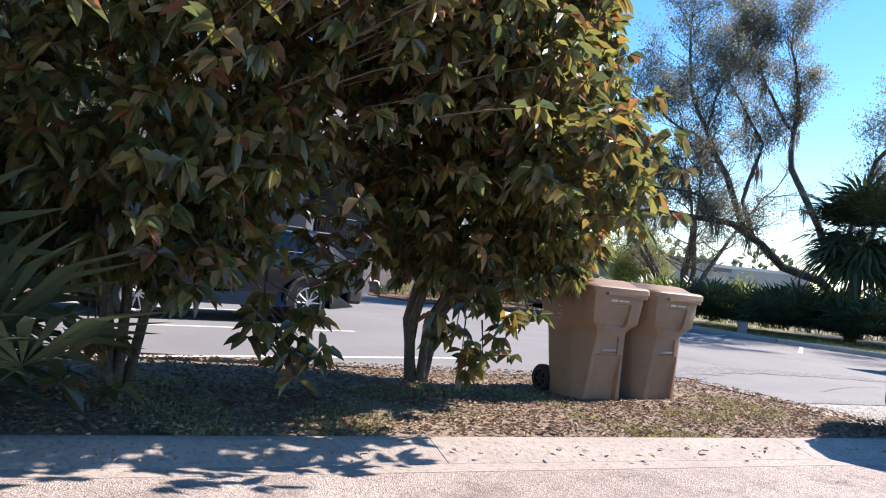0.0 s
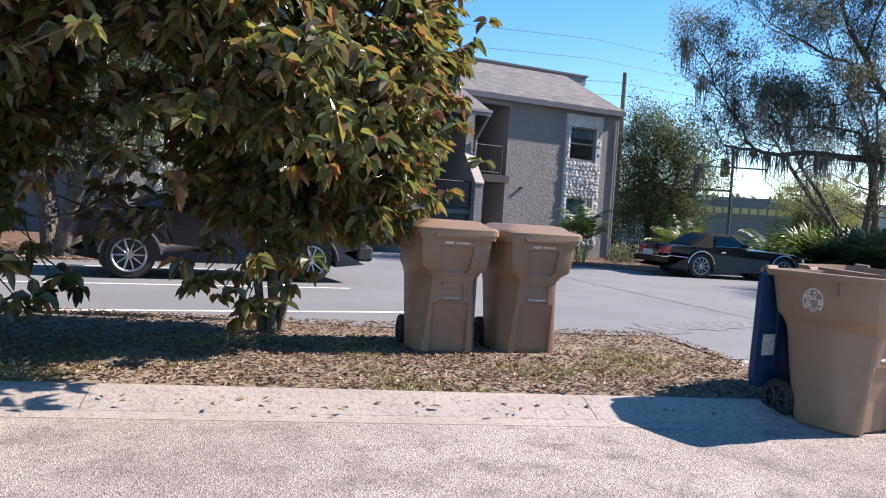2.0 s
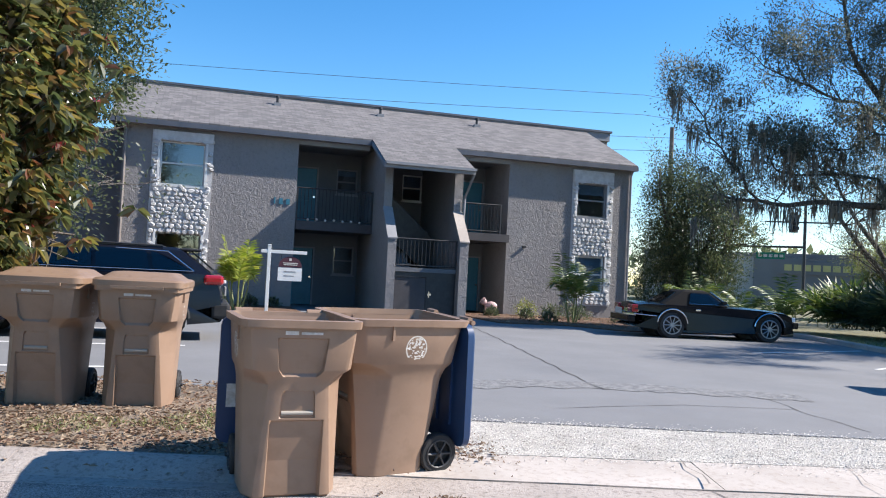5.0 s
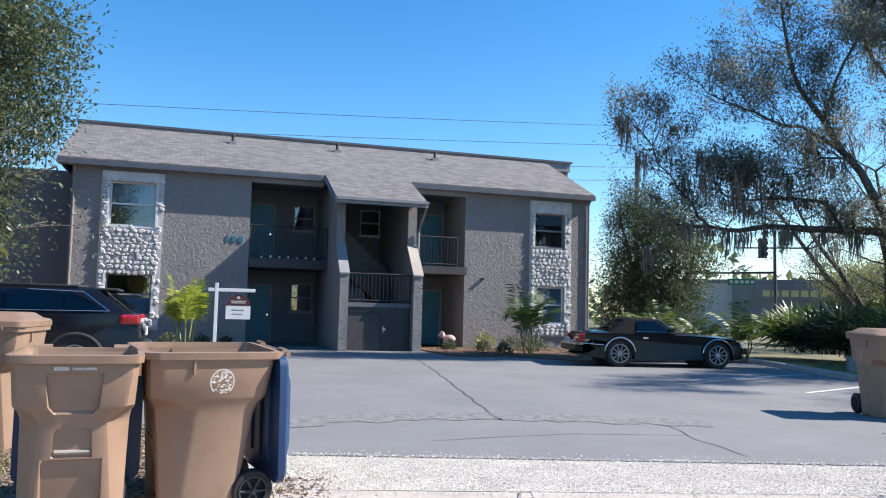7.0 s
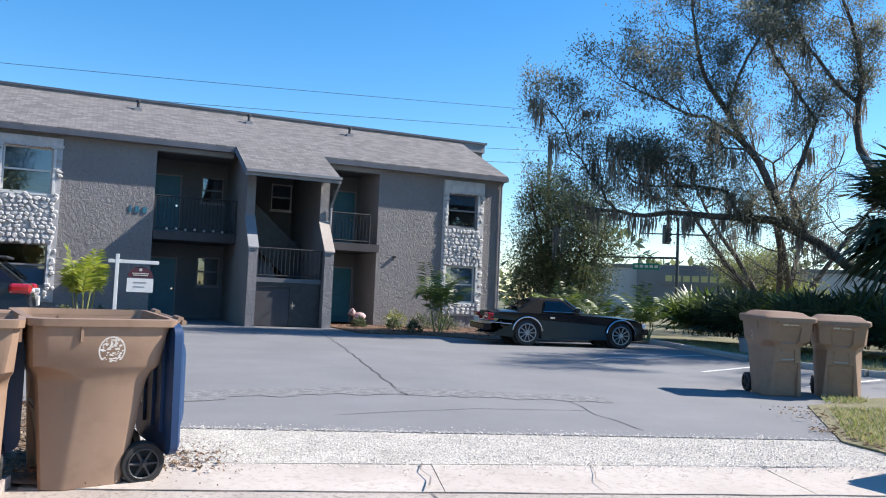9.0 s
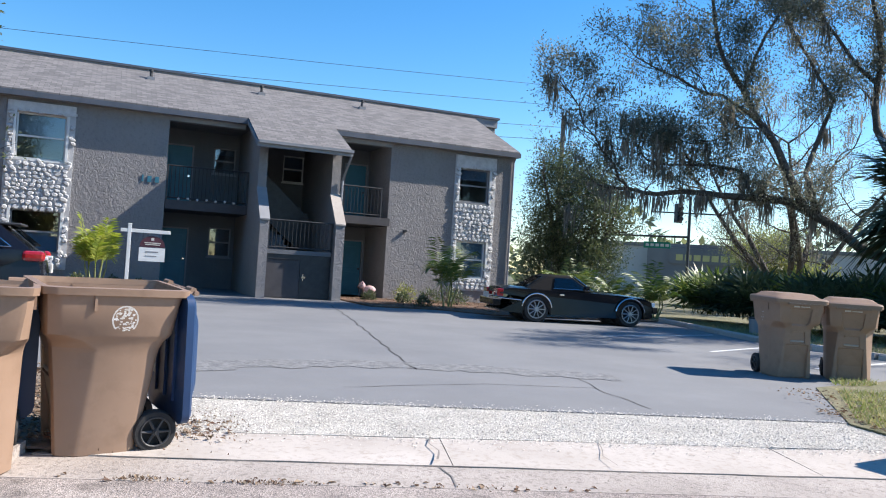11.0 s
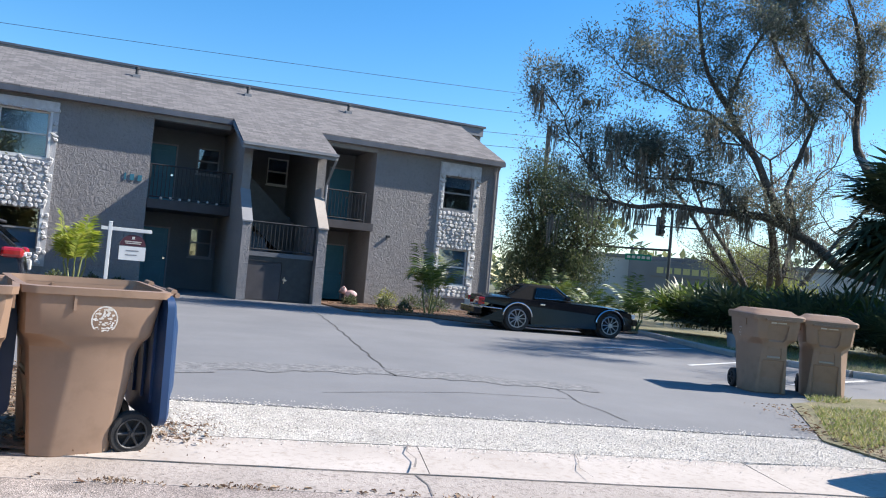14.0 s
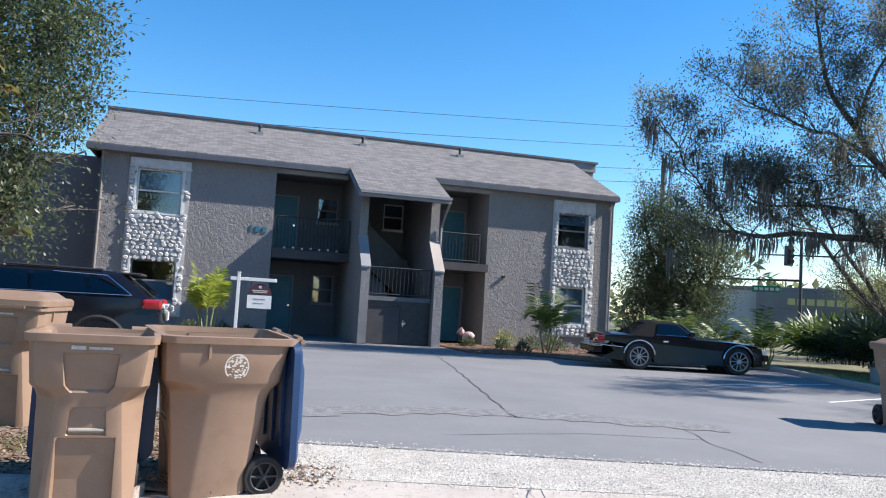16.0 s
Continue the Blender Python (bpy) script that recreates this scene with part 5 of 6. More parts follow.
big_shrub("shrub tree with large dark leaves at the end of the row", -5.6, -2.0, 5, (-5.3, -1.9, 2.6, 1.7, 2.0, 2.5), 900, 21, .5)

def feather(v, f, base, az, length, arch, leaflets, llen, lwid, rise=.9, rng=RNG, out=.5):
    """One pinnate frond: a bowed stalk with paired leaflets."""
    d = np.array((math.cos(az), math.sin(az), 0))
    s = np.array((-math.sin(az), math.cos(az), 0))
    pts = []
    for i in range(13):
        t_ = i / 12
        pts.append(np.array(base) + d * length * (t_ * (.7 + .6 * t_)) * out + np.array((0, 0, length * (rise * t_ - arch * t_ ** 2.2))))
    for i in range(12):
        b = len(v)
        w = .010 * (1 - i / 14)
        v += [pts[i] - s * w, pts[i] + s * w, pts[i + 1] + s * w, pts[i + 1] - s * w]
        f.append((b, b + 1, b + 2, b + 3))
    for i in range(leaflets):
        t_ = .2 + .8 * i / leaflets
        k = min(11, int(t_ * 12))
        p = pts[k] + (pts[k + 1] - pts[k]) * (t_ * 12 - k)
        tang = pts[k + 1] - pts[k]
        tang = tang / np.linalg.norm(tang)
        for sg in (-1, 1):
            L = llen * (1 - abs(t_ - .5) * .8) * rng.uniform(.8, 1.15)
            dd = s * sg * .85 + tang * .75 + np.array((0, 0, -.25 + rng.uniform(-.2, .15)))
            dd = dd / np.linalg.norm(dd)
            b = len(v)
            v += [p, p + dd * L * .4 + tang * lwid, p + dd * L - np.array((0, 0, L * .15)), p + dd * L * .4 - tang * lwid]
            f.append((b, b + 1, b + 2, b + 3))

def feather_palm(label, x, y, z, fronds, length, stem, group="", mat_=M_PALM, trunk_r=.03, stems=5, seed=1, out=.5):
    rg = np.random.default_rng(seed)
    th = thing("palm", label, "palm", group=group)
    bm = bmesh.new()
    heads = []
    for i in range(stems):
        a = 2 * math.pi * i / stems
        p = Vector((x + .12 * math.cos(a), y + .12 * math.sin(a), z))
        q = p + Vector((.15 * math.cos(a), .15 * math.sin(a), stem * rg.uniform(.7, 1.1)))
        tube(bm, p, q, trunk_r, trunk_r * .7, 7)
        heads.append(q)
    part("stem", bm, mat("palm_stem", (.16, .19, .06), (.24, .23, .10), 8, .6), th)
    v, f = [], []
    for i in range(fronds):
        h = heads[i % stems]
        feather(v, f, tuple(h), rg.uniform(0, 6.28), length * rg.uniform(.7, 1.15), rg.uniform(.2, .75), 18, length * .30, .022, rg.uniform(.85, 1.2), rg, out * rg.uniform(.6, 1.3))
    raw("crown", v, f, mat_, th)
    return th
feather_palm("young bright green feather palm beside the sign post", -19.7, 7.3, .03, 34, 1.35, .75, "garden palms", M_PALMY, seed=2, out=.13)
feather_palm("clumping feather palm in the mulched bed", -19.4, 17.2, .03, 18, 1.65, .7, "garden palms", seed=3, out=.36)
feather_palm("feather palm against the building corner", -20.6, 22.3, .04, 26, 1.5, .3, "garden palms", seed=4)
feather_palm("feather palm behind the parked coupe", -17.2, 23.2, .05, 22, 1.45, .35, "garden palms", seed=5)
feather_palm("feather palm behind the parked coupe", -18.6, 22.6, .05, 18, 1.3, .25, "garden palms", seed=6)

def fan(v, f, base, direction, size, rng, blades_=15):
    """One fan leaf: a stalk and a half-wheel of narrow blades."""
    d = Vector(direction).normalized()
    s = d.cross(Vector((0, 0, 1)))
    s = s.normalized() if s.length > .05 else Vector((1, 0, 0))
    up = s.cross(d)
    hub = Vector(base) + d * size * .75
    b = len(v)
    w = s * .012
    v += [Vector(base) - w, Vector(base) + w, hub + w, hub - w]
    f.append((b, b + 1, b + 2, b + 3))
    for i in range(blades_):
        a = radians(-115 + 230 * i / (blades_ - 1))
        dd = d * math.cos(a) + s * math.sin(a) + up * .22 * abs(math.sin(a))
        n = (d * -math.sin(a) + s * math.cos(a)) * size * .042
        L = size * (1 - .2 * abs(a) / 2) * rng.uniform(.85, 1.1)
        b = len(v)
        v += [hub, hub + dd * L * .5 + n, hub + dd * L - Vector((0, 0, L * .22)), hub + dd * L * .5 - n]
        f.append((b, b + 1, b + 2, b + 3))

def palmetto(label, x, y, z, size, leaves, seed, mat_=M_PALM, group="palmettos"):
    rg = np.random.default_rng(seed)
    v, f = [], []
    for i in range(leaves):
        a = rg.uniform(0, 6.28)
        e = rg.uniform(.15, 1.35)
        fan(v, f, (x + rg.normal(0, .25), y + rg.normal(0, .25), z), (math.cos(a) * math.cos(e), math.sin(a) * math.cos(e), math.sin(e)), size * rg.uniform(.7, 1.1), rg)
    th = thing("palmetto", label, "shrub", group=group)
    for name, fs in (("stem", f[::16]), ("crown", [q for i, q in enumerate(f) if i % 16])):
        raw(name, [v[i] for q in fs for i in q], [(4 * i, 4 * i + 1, 4 * i + 2, 4 * i + 3) for i in range(len(fs))], mat_, th)
    return th
k = 0
for i in range(15):
    t_ = i / 14
    x, y = -17.0 + 10.8 * t_, 25.6 - 1.0 * math.sin(t_ * 3) + .5 * ((i * 7) % 3 - 1) + 1.6 * t_
    palmetto("fan-leaved palmetto clump in a dense hedge", x, y, .25, 1.05, 56, 40 + i, M_PALMD if i % 4 else M_PALM)
for i in range(6):
    palmetto("tall fan-leaved palmetto clump in a dense hedge", -13.5 + i * 1.5, 27.9 + (i % 2) * .5 + i * .3, .5, 1.15, 40, 80 + i, M_PALM if i % 2 else M_PALMD)
# the tall fan palm under the oak
sp = thing("cabbage_palm", "tall dark fan palm with a shaggy drooping crown", "palm")
bm = bmesh.new()
tube(bm, (-10.9, 26.9, 0), (-10.8, 26.8, 3.7), .2, .17, 10)
part("trunk", bm, M_BARK, sp)
v, f = [], []
rg = np.random.default_rng(5)
for i in range(110):
    a, e = rg.uniform(0, 6.28), rg.uniform(-1.35, 1.0)
    fan(v, f, (-10.8, 26.8, 3.75), (math.cos(a) * math.cos(e), math.sin(a) * math.cos(e), math.sin(e)), 1.5 * rg.uniform(.65, 1.15), rg, 17)
raw("crown", v, f, M_PALMD, sp)
# shaggy palm at the row's end, beside the street
palmetto("fan palm with arching leaves beside the street", -4.35, -.55, .02, .95, 26, 301, M_PALMD)

# ---- the mossy live oak ----
oak = thing("live_oak", "spreading live oak with hanging grey moss and small dark leaves", "tree")
w = Wood()
r = random.Random(5)
OAK_LINES = []
def limb_line(pts, a, b, bushy=1.0):
    """A main limb through pts, from radius a to b, with kinks between and side branches towards its end."""
    fine = [Vector(pts[0])]
    for p, q in zip(pts, pts[1:]):
        p, q = Vector(p), Vector(q)
        k = (q - p).length * .09
        fine += [p.lerp(q, .5) + Vector((r.uniform(-k, k), r.uniform(-k, k), r.uniform(-k * .6, k))), q]
    w.limb(fine, a * .55, b * .7, 9)
    OAK_LINES.append(fine)
    n = len(fine)
    for i in range(max(2, n // 3), n):
        for k in range(3 if r.random() < .6 * bushy else 2):
            d = Vector((r.uniform(-1, 1), r.uniform(-1, 1), r.uniform(-.15, 1.0))) + (fine[i] - fine[i - 1]).normalized() * .6
            w.grow(fine[i], d, r.uniform(.7, 1.25) * (.8 + .35 * bushy), .020, 2, .62, .1, .26, 4, r)
limb_line([(-12.20, 31.00, -0.10), (-12.60, 30.20, 1.30), (-14.16, 28.43, 2.47), (-14.62, 27.51, 3.24), (-15.21, 26.43, 3.85), (-15.75, 25.31, 3.91), (-16.26, 24.15, 3.96), (-16.85, 22.80, 3.84), (-17.18, 22.02, 3.96), (-17.55, 21.14, 4.02)], 0.36, 0.05, .6)
limb_line([(-17.18, 22.02, 3.96), (-17.20, 21.65, 4.22), (-17.34, 21.09, 5.02), (-17.50, 20.48, 5.77), (-17.57, 20.00, 6.67)], 0.085, 0.02, 1.3)
limb_line([(-14.99, 26.77, 3.76), (-15.22, 26.14, 5.01), (-15.55, 25.38, 6.24), (-15.72, 24.91, 7.12), (-15.91, 24.25, 8.03), (-15.97, 23.88, 9.21), (-15.91, 23.64, 10.11), (-15.92, 23.63, 10.96)], 0.24, 0.035, 1.3)
limb_line([(-15.55, 25.38, 6.24), (-15.75, 24.14, 6.86), (-15.96, 23.27, 7.00), (-16.22, 22.31, 7.39), (-16.54, 21.54, 7.77)], 0.11, 0.025, 1.3)
limb_line([(-15.72, 24.91, 7.12), (-15.86, 25.49, 8.36), (-15.78, 26.15, 9.54), (-15.79, 26.70, 10.75), (-15.79, 26.98, 11.70)], 0.1, 0.03)
limb_line([(-15.62, 25.45, 3.91), (-15.61, 24.88, 4.67), (-16.08, 23.44, 4.74), (-16.57, 22.17, 4.78), (-16.60, 21.81, 5.05)], 0.1, 0.025, .6)
limb_line([(-15.22, 26.28, 4.92), (-15.30, 25.78, 5.77), (-15.40, 24.52, 5.91), (-15.56, 23.75, 5.43), (-15.71, 23.11, 5.28)], 0.09, 0.02, .6)
limb_line([(-14.84, 27.32, 3.37), (-15.31, 27.16, 4.79), (-15.21, 27.66, 6.24), (-15.20, 28.07, 7.16), (-16.00, 27.88, 8.53), (-16.61, 27.58, 9.66), (-16.99, 27.48, 10.80)], 0.17, 0.03)
limb_line([(-12.75, 29.90, 2.20), (-14.52, 29.17, 6.31), (-14.57, 29.13, 7.73), (-14.42, 28.99, 8.99), (-14.49, 28.67, 10.27), (-14.59, 28.46, 11.58)], 0.26, 0.05)
limb_line([(-14.57, 29.13, 7.73), (-14.79, 28.16, 8.51), (-15.05, 27.40, 9.44), (-15.28, 26.91, 10.41), (-15.30, 26.62, 11.24)], 0.12, 0.03)
limb_line([(-12.60, 30.20, 1.30), (-11.80, 30.40, 4.20), (-10.80, 30.80, 7.00), (-10.20, 31.40, 10.00)], 0.24, 0.05)
limb_line([(-12.75, 29.90, 2.20), (-11.50, 28.50, 5.20), (-9.80, 26.60, 6.80), (-8.20, 25.20, 8.00)], 0.2, 0.05)
limb_line([(-11.50, 28.50, 5.20), (-9.40, 28.00, 7.60), (-7.40, 26.80, 9.60)], 0.14, 0.05)
w.build("trunk", M_BARKD, oak)
# leaves sit in tight sprays at some of the twig ends, with bare twigs and sky between
def sprays(name, tips, share, per, radius, ll, leafm, parent, rr, seed):
    keep = [t_ for t_ in tips if .6 * noise.noise(Vector(t_[0]) * 1.5 + Vector((seed, 0, 0))) + rr.uniform(-.4, .4) > .35 - share]
    return tip_leaves(name, keep, per, radius, ll, ll * .46, leafm, parent)
tips = w.tips
r.shuffle(tips)
sprays("crown", [t_ for t_ in tips if t_[0].x < -15.4], .35, 11, .14, .095, M_OAKLEAF, oak, r, 3)
sprays("crown", [t_ for t_ in tips if t_[0].x >= -15.4], .58, 14, .15, .095, M_OAKLEAF, oak, r, 3)
anch = []
for fine in OAK_LINES[:1] * 2 + OAK_LINES[5:8] + OAK_LINES[8:10]:
    for p, q in zip(fine[5 if fine is OAK_LINES[0] else 1:], fine[6 if fine is OAK_LINES[0] else 2:]):
        if r.random() < .8:
            anch.append(tuple(p.lerp(q, r.random()) + Vector((r.uniform(-.1, .1), r.uniform(-.1, .1), -.03))))
anch += [tuple(t_[0]) for t_ in tips[:120] if t_[0].z < 7.5]
tagged(moss("moss", anch, oak, .2, 1.2, 24), kind="stuff")

def plain_oak(label, x, y, h, seed, leafm, per, rad, nstems=4, spread=.5, dens=.8, ll=.11):
    th = thing("tree", label, "tree")
    w = Wood()
    r = random.Random(seed)
    for i in range(nstems):
        a = 2 * math.pi * i / nstems + r.uniform(-.4, .4)
        p0 = Vector((x + .15 * math.cos(a), y + .15 * math.sin(a), 0))
        pts = [p0]
        d = Vector((math.cos(a) * spread, math.sin(a) * spread, 1)).normalized()
        for k in range(6):
            d = (d + Vector((r.uniform(-.2, .2), r.uniform(-.2, .2), .05))).normalized()
            pts.append(pts[-1] + d * h * .8 / 6)
        w.limb(pts, .16 if nstems > 1 else .24, .04, 8)
        for k in range(2, 7):
            for m_ in range(2):
                b = r.uniform(0, 6.28)
                w.grow(pts[k], (math.cos(b), math.sin(b), r.uniform(.0, .9)), h * r.uniform(.13, .25), .04, 2, .6, .1, .25, 3, r)
    w.build("trunk", M_BARKD, th)
    t2 = w.tips
    r.shuffle(t2)
    sprays("crown", t2, dens, per, rad, ll, leafm, th, r, seed)
    return th, t2
def crown_cloud(parent, center, radii, nclump, per, cr, ll, leafm, seed, low=-.6):
    """Leaf clumps over an uneven egg-shaped crown."""
    rg = np.random.default_rng(seed)
    P = []
    while len(P) < nclump:
        q = rg.normal(0, 1, 3)
        q /= np.linalg.norm(q)
        if q[2] < low:
            continue
        k = rg.uniform(.25, 1) ** .4 * (1 + .32 * noise.noise(Vector(tuple(q * 2.6 + seed))))
        P.append(np.array(center) + q * k * np.array(radii))
    P = np.repeat(np.array(P), per, 0)
    off = rg.normal(0, cr, P.shape)
    return leaf_cloud("crown", P + off, off / cr + (0, 0, .2), ll, ll * .5, leafm, parent, .1, tri=True, jitter=.6, rng=rg)

th, t2 = plain_oak("slender multi-stemmed oak with thin winter leaves", -21.5, 33.5, 9.5, 31, M_OAKLEAF, 12, .14, 6, .6, .55, .09)
tagged(moss("moss", [tuple(t_[0]) for t_ in t2[:60]], th, .3, 1.0, 8), kind="stuff")
# never in view: added for the shadow it throws towards the lot
plain_oak("unseen tall thin-leaved oak behind the hedge, kept for its shadows", -8.5, 37.0, 14, 33, M_OAKLEAF, 30, .3, 4, .5, .8, .14)
th, t2 = plain_oak("bushy dark evergreen tree beside the building", -25.0, 25.1, 6.2, 34, M_DENSE, 12, .2, 4, .2, .8, .11)
crown_cloud(th, (-25.0, 25.2, 3.3), (1.6, 2.4, 2.8), 470, 44, .2, .11, M_DENSE, 341)
crown_cloud(th, (-25.0, 24.3, 5.2), (1.0, .9, 1.2), 90, 40, .2, .11, M_DENSE, 342)
th, t2 = plain_oak("dense evergreen tree overhanging the parked car", -14.3, 2.2, 7.4, 36, M_DENSE, 6, .3, 5, .22, .5, .11)
crown_cloud(th, (-14.2, 2.5, 5.7), (2.3, 2.6, 2.5), 760, 60, .19, .105, M_DENSE, 361)
crown_cloud(th, (-14.2, 2.2, 2.9), (1.7, 1.9, 1.6), 300, 50, .24, .12, M_DENSE, 362)
plain_oak("dense evergreen tree beside the building", -16.0, -2.2, 8.5, 37, M_DENSE, 30, .40, 4, .35, 1.0, .12)
plain_oak("low yellow-green tree beyond the hedge", -27.5, 38.5, 4.0, 38, M_YELLOWG, 20, .32, 4, .5, 1.0, .12)

def shrub(label, x, y, z, rx, rz_, n, leafm, seed, ll=.09, group="garden shrubs"):
    rg = np.random.default_rng(seed)
    q = rg.normal(0, 1, (n, 3))
    q /= np.linalg.norm(q, axis=1)[:, None]
    q[:, 2] = abs(q[:, 2])
    lump = np.array([1 + .3 * noise.noise(Vector(tuple(k * 2 + seed))) for k in q])[:, None]
    P = np.array((x, y, z)) + q * lump * rg.uniform(.3, 1, (n, 1)) ** .5 * np.array((rx, rx, rz_))
    th = thing("shrub", label, "shrub", group=group)
    leaf_cloud("foliage", P, q, ll, ll * .45, leafm, th, 0, tri=True, jitter=.6, rng=rg)
    ww = Wood()
    for i in range(7):
        a = 6.28 * i / 7
        ww.limb([(x, y, z - .03), (x + rx * .3 * math.cos(a), y + rx * .3 * math.sin(a), z + rz_ * .5), (x + rx * .6 * math.cos(a), y + rx * .6 * math.sin(a), z + rz_ * .8)], .012, .004, 4)
    ww.build("stem", M_BARK, th)
    return th
for i, (x, y, s, m_) in enumerate(((-22.3, 16.9, .42, M_YELLOWG), (-21.6, 17.5, .36, M_DENSE), (-22.0, 18.3, .45, M_DENSE), (-20.9, 18.2, .38, M_DENSE), (-20.6, 16.2, .25, M_DENSE), (-21.6, 15.4, .22, M_DENSE), (-18.9, 16.2, .25, M_DENSE),
                                   (-20.0, 19.3, .42, M_DENSE), (-21.3, 20.2, .5, M_DENSE), (-18.7, 19.6, .35, M_DENSE), (-19.2, 21.0, .5, M_DENSE), (-22.2, 21.0, .4, M_DENSE),
                                   (-22.2, 7.8, .25, M_DENSE), (-22.3, 8.5, .22, M_DENSE), (-21.2, 6.8, .3, M_DENSE), (-22.3, 4.6, .4, M_YELLOWG), (-22.2, 5.6, .3, M_DENSE))):
    shrub("low leafy garden shrub in the mulch", x, y, .04, s, s * 1.25, 420, m_, 60 + i)
for i, (x, y, s, h) in enumerate(((-24.8, 23.8, 1.3, 3.4), (-23.6, 25.2, 1.2, 2.6), (-26.8, 25.2, 1.7, 4.2))):
    shrub("dense dark evergreen shrub behind the parked coupe", x, y, .05, s, h, 6500, M_DENSE, 120 + i, .12, "evergreen screen")
shrub("leafy shrub behind the hedge", -16.2, 29.4, .1, 1.5, 1.9, 2600, M_YELLOWG, 90, .13)
# fallen leaves on the beds
pts = np.concatenate([np.stack([RNG.uniform(-22.8, -16.4, 1200), RNG.uniform(14.6, 22, 1200), np.full(1200, .045)], 1), np.stack([RNG.uniform(-17.5, -13.35, 6000), RNG.uniform(-8, 5.2, 6000), np.full(6000, .045)], 1)])
pts = pts[(pts[:, 0] < -17.9) | (pts[:, 1] > 17.4) | (pts[:, 1] < 7)]
tagged(scatter_tris("bed_leaf_litter", pts, .09, M_LITTER), "dry leaves lying on the mulch", "leaf litter", kind="stuff")

# ---- small things ----
sg = thing("sale_sign", "white post with arm and hanging maroon and white property sign", "sign", -19.46, 8.06, .03)
part("post", boxes((-.045, .045, -.045, .045, 0, 1.80), bevel=.006), M_WHITE, sg)
part("post_cap", boxes((-.05, .05, -.05, .05, 1.80, 1.83), bevel=.012), M_WHITE, sg)
part("arm", boxes((-.04, .04, -.22, 1.02, 1.60, 1.69), bevel=.006), M_WHITE, sg)
bd = part("sign_board", prism([(.27, 1.24), (.90, 1.24)] + [(.585 + .315 * math.cos(radians(a)), 1.26 + .27 * math.sin(radians(a))) for a in range(0, 181, 15)], -.012, .012, "x"), M_MAROON, sg, "maroon sign with rounded top")
part("sign_lettering", boxes((.013, .017, .38, .79, 1.335, 1.36), (.013, .017, .40, .77, 1.29, 1.315), (.013, .017, .55, .62, 1.41, 1.48)), M_MARK, bd)
b2 = part("rider_board", boxes((-.012, .012, .26, .91, .86, 1.22)), M_WHITE, sg, "white lower sign board")
part("rider_lettering", boxes((.013, .017, .42, .74, 1.10, 1.125), (.013, .017, .42, .70, .99, 1.01)), M_TRIMGREY, b2)
part("hanger", tubes(((0, .34, 1.62), (0, .34, 1.45), .006)), M_IRON, sg)
part("hanger", tubes(((0, .84, 1.62), (0, .84, 1.40), .006)), M_IRON, sg)

# plaster cow ornament by the wall: one plain shape
bm = bmesh.new()
for (x, y, z, sx, sy, sz_) in ((0, 0, .30, .14, .22, .15), (0, -.25, .42, .12, .12, .12), (0, -.34, .38, .09, .06, .06), (-.08, -.24, .52, .03, .03, .05), (.08, -.24, .52, .03, .03, .05)):
    bmesh.ops.create_icosphere(bm, subdivisions=2, radius=1, matrix=Matrix.LocRotScale((x, y, z), None, (sx, sy, sz_)))
for x, y in ((-.08, -.14), (.08, -.14), (-.08, .14), (.08, .14)):
    tube(bm, (x, y, 0), (x, y, .25), .045, .05, 8)
cow = part("cow_ornament", bm, mat("pink_and_black_plaster", (.68, .45, .45), (.05, .045, .045), 4.5, .6), smooth=True)
cow.matrix_basis = pose(-22.35, 15.65, .03, 0, 0, -10)
tagged(cow, "small pink and white plaster cow ornament by the wall", "ornament")
# grey bucket before the hedge
bk = thing("bucket", "grey plastic bucket standing before the hedge", "bucket", -12.4, 22.6, .05)
part("shell", tubes(((0, 0, 0), (0, 0, .36), .13, .165), n=16), M_TRIMGREY, bk)
part("lid", tubes(((0, 0, .36), (0, 0, .39), .175, .17), n=16), M_IRON, bk)

# ---- distance ----
def along(px_dir, dist, z=0):
    return Vector((3.1 + px_dir[0] * dist, 7.4 + px_dir[1] * dist, z))
DGD = (-.738, .675)
def far_block(name, label, mid, d, width, depth, h, wall, trim, rz):
    p = along(mid, d)
    b = thing(name, label, "building", p.x, p.y, -.1, rz)
    part("wall", boxes((-depth, 0, -width / 2, width / 2, 0, h)), wall, b)
    part("parapet_cap", boxes((-depth - .1, .15, -width / 2 - .15, width / 2 + .15, h, h + .35)), trim, b)
    return b
ANG = math.degrees(math.atan2(-DGD[1], -DGD[0]))
b = far_block("shop", "low brown and cream shop building across the road", DGD, 78, 34, 20, 4.6, M_FAR, M_FARD, ANG)
part("entrance_bay", boxes((.02, .8, -7, 8, 0, 4.55)), M_FARD, b)
sgn = part("shop_sign", boxes((.83, .95, -5, 5.2, 3.1, 4.2)), M_FARD, b)
part("sign_lettering", boxes(*[(.96, 1.0, -4.4 + i * .78, -4.4 + i * .78 + .6, 3.4, 3.95) for i in range(12)]), M_SIGNY, sgn)
for i in range(5):
    y = -14 + i * 6.4
    if not -8 < y < 8:
        part("window", boxes((.02, .06, y - 1.2, y + 1.2, .8, 2.6)), M_FASCIA, b)
far_block("store", "pale low store building across the road", (-.635, .772), 80, 16, 14, 3.9, M_FAR, M_FARD, ANG + 4)
b = far_block("store", "white flat-roofed store with a wide canopy", (-.57, .82), 95, 26, 14, 4.8, M_FAR, M_WHITE, ANG + 8)
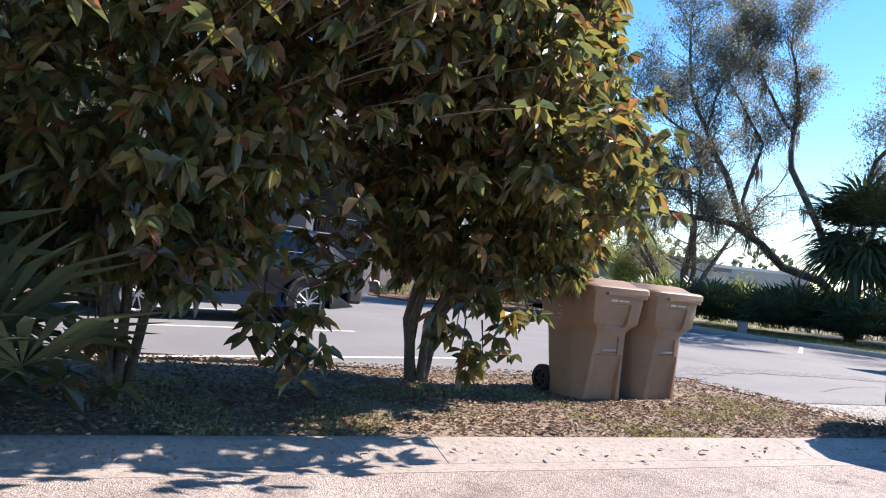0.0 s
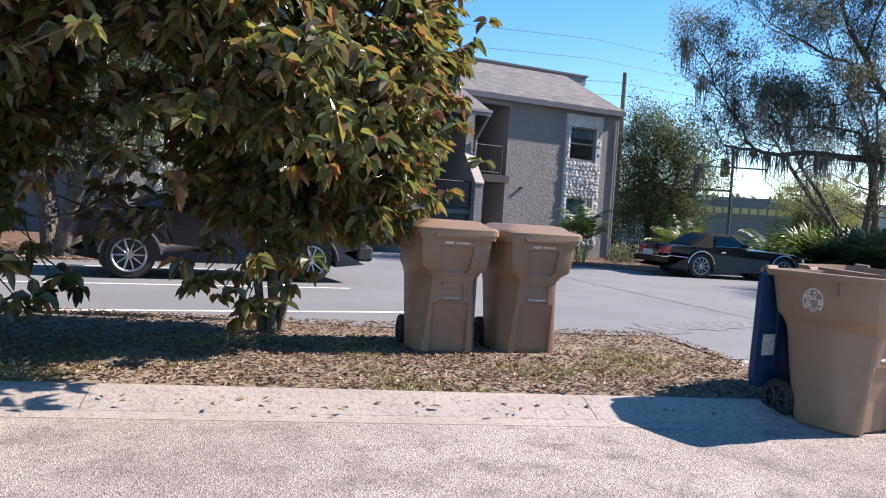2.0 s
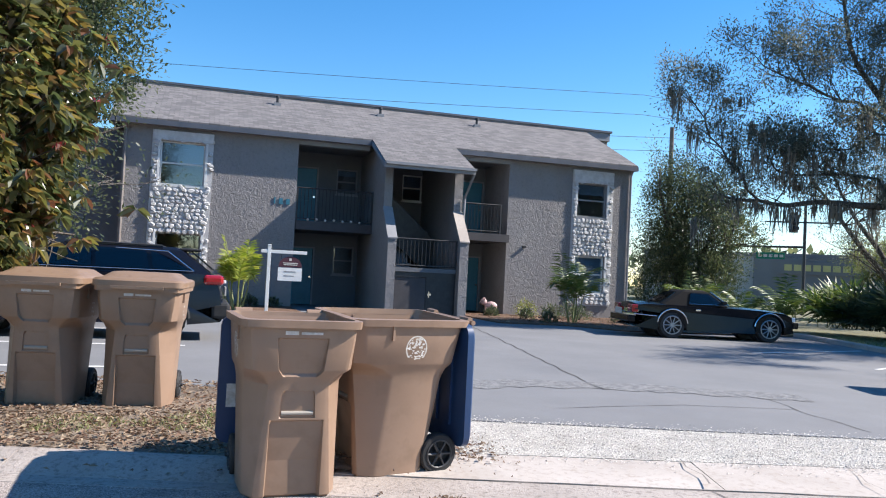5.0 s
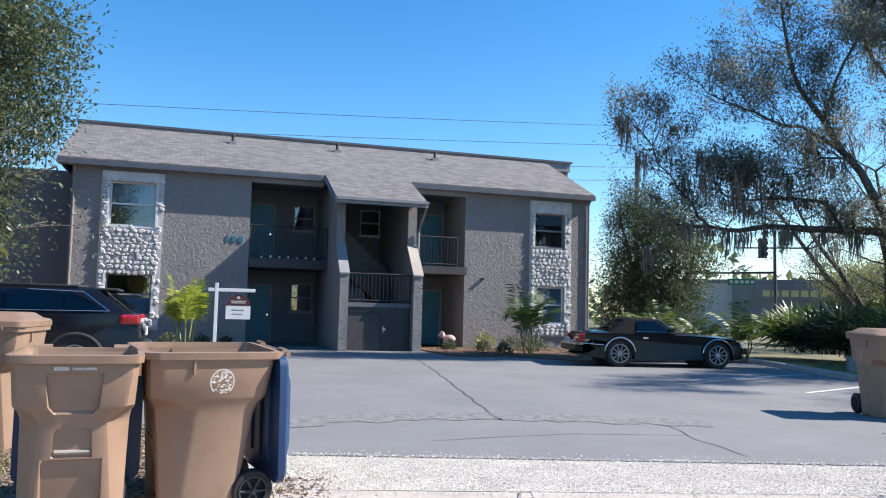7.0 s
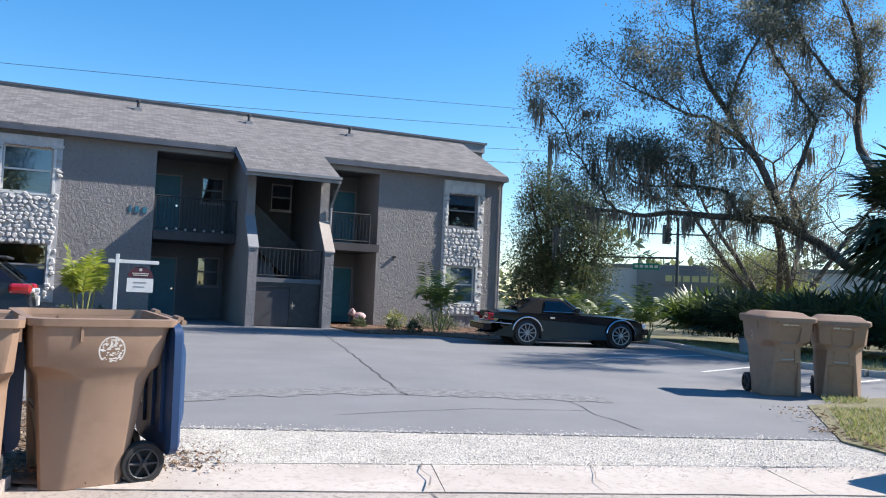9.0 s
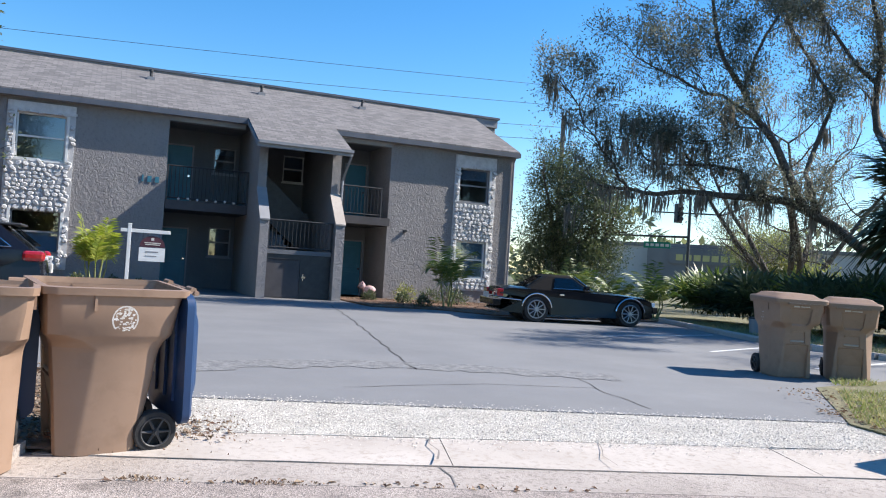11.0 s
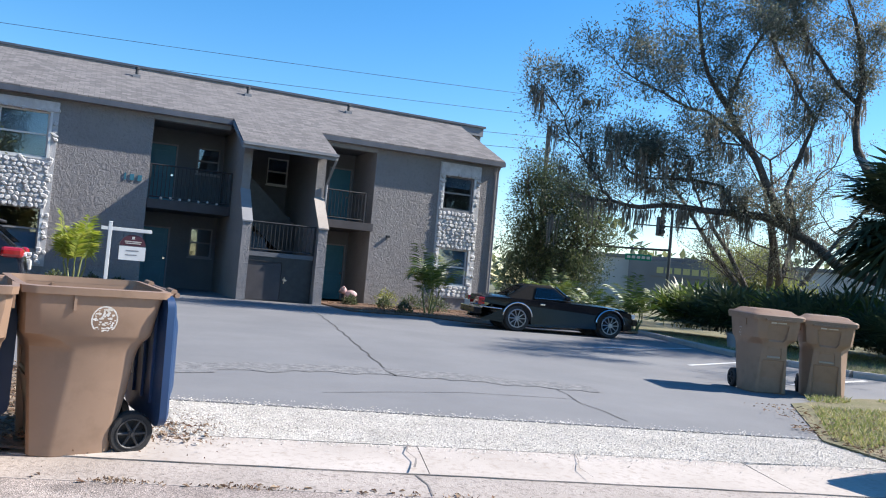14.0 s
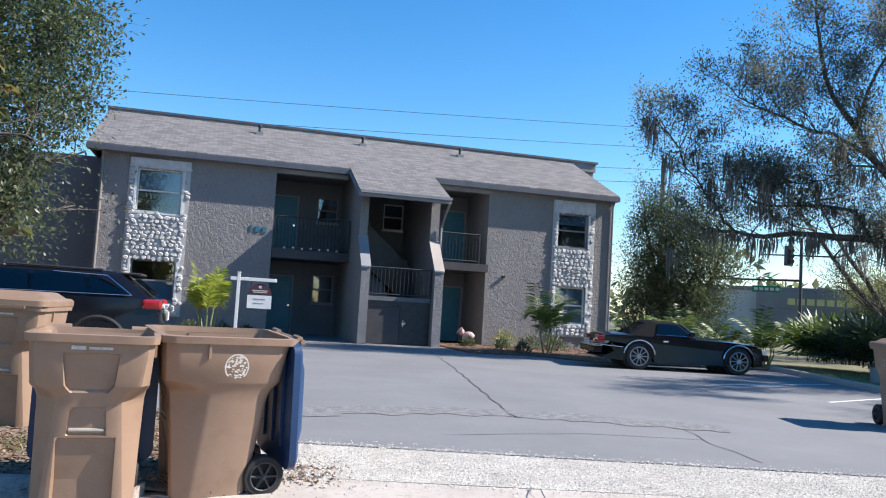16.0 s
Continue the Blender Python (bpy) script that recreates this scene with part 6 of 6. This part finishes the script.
# street sign, signal mast and utility pole
ss = thing("street_sign", "green street name sign hanging from a signal mast", "street sign")
part("mast", tubes(((-35.25, 39.5, -.1), (-35.25, 39.5, 6.4), .11, .08), ((-35.25, 39.5, 3.95), (-38.2, 35.8, 3.9), .07, .05), ((-34.0, 41.0, 5.35), (-36.6, 37.8, 5.4), .05, .04)), M_IRON, ss)
d_ = Vector((-.7, -.714, 0)).normalized()
c_ = Vector((-36.38, 38.1, 3.40))
s_bm = bmesh.new()
box(s_bm, -.78, .78, -.03, .03, -.19, .19, m=Matrix.Translation(c_) @ Matrix.Rotation(math.atan2(d_.y, d_.x), 4, "Z"))
pl = part("sign_plate", s_bm, M_SIGNG, ss, "green sign plate")
s_bm = bmesh.new()
for k in range(5):
    box(s_bm, -.7 + k * .29, -.5 + k * .29, -.04, -.032, -.08, .08, m=Matrix.Translation(c_) @ Matrix.Rotation(math.atan2(-d_.y, -d_.x), 4, "Z") @ Matrix.Rotation(math.pi, 4, "Z"))
    box(s_bm, -.7 + k * .29, -.5 + k * .29, .032, .04, -.08, .08, m=Matrix.Translation(c_) @ Matrix.Rotation(math.atan2(-d_.y, -d_.x), 4, "Z") @ Matrix.Rotation(math.pi, 4, "Z"))
part("sign_lettering", s_bm, M_MARK, pl)
sl = thing("traffic_signal", "dark traffic signal head seen from behind", "traffic light")
part("housing", boxes((-34.35, -34.05, 37.6, 38.0, 4.65, 5.75), bevel=.03), M_IRON, sl)
part("visor", tubes(((-34.05, 37.8, 5.5), (-33.85, 37.75, 5.47), .13), ((-34.05, 37.8, 5.2), (-33.85, 37.75, 5.17), .13), ((-34.05, 37.8, 4.9), (-33.85, 37.75, 4.87), .13), n=10), M_IRON, sl)
up_ = thing("utility_pole", "weathered wooden utility pole carrying wires", "pole")
part("pole", tubes(((-33.2, 29.2, 0), (-33.2, 29.2, 9.5), .16, .11), n=10), M_POLEW, up_)
for x0, zp, k in ((-36.2, 10.85, 1.08), (-36.2, 11.95, 1.08), (-33.2, 9.1, 1), (-33.1, 8.4, 1)):
    cu = bpy.data.curves.new("wire", "CURVE")
    cu.dimensions, cu.bevel_depth = "3D", .011
    sp_ = cu.splines.new("POLY")
    sp_.points.add(40)
    for i in range(41):
        u_ = -75 + i * 3.0
        zz = zp - .15 + (.07 * u_ + .0004 * u_ * u_ if u_ < 0 else -.03 * u_ + .0006 * u_ * u_)
        sp_.points[i].co = (x0, 29.2 + u_ * k, zz, 1)
    ob = new("overhead_wire", cu)
    cu.materials.append(M_IRON)
    tagged(ob, "thin dark overhead wire against the sky", "wire", "overhead wires")
# far trees along the horizon
pts, dirs = [], []
for i in range(46):
    a = radians(90 + (i - 20) * 5.0)
    d = RNG.uniform(95, 130)
    h, wd = RNG.uniform(5, 10), RNG.uniform(4, 8)
    for k in range(260):
        q = RNG.normal(0, 1, 3)
        q /= np.linalg.norm(q)
        pts.append((3 + d * math.cos(a) + q[0] * wd, 7 + d * math.sin(a) + q[1] * wd, max(.2, h * .5 + q[2] * h * .5)))
        dirs.append(q)
far = leaf_cloud("far_trees", pts, dirs, 1.3, .8, M_DENSE, None, 0, tri=True, jitter=.6)
tagged(far, "distant line of trees on the horizon", "trees", kind="stuff")
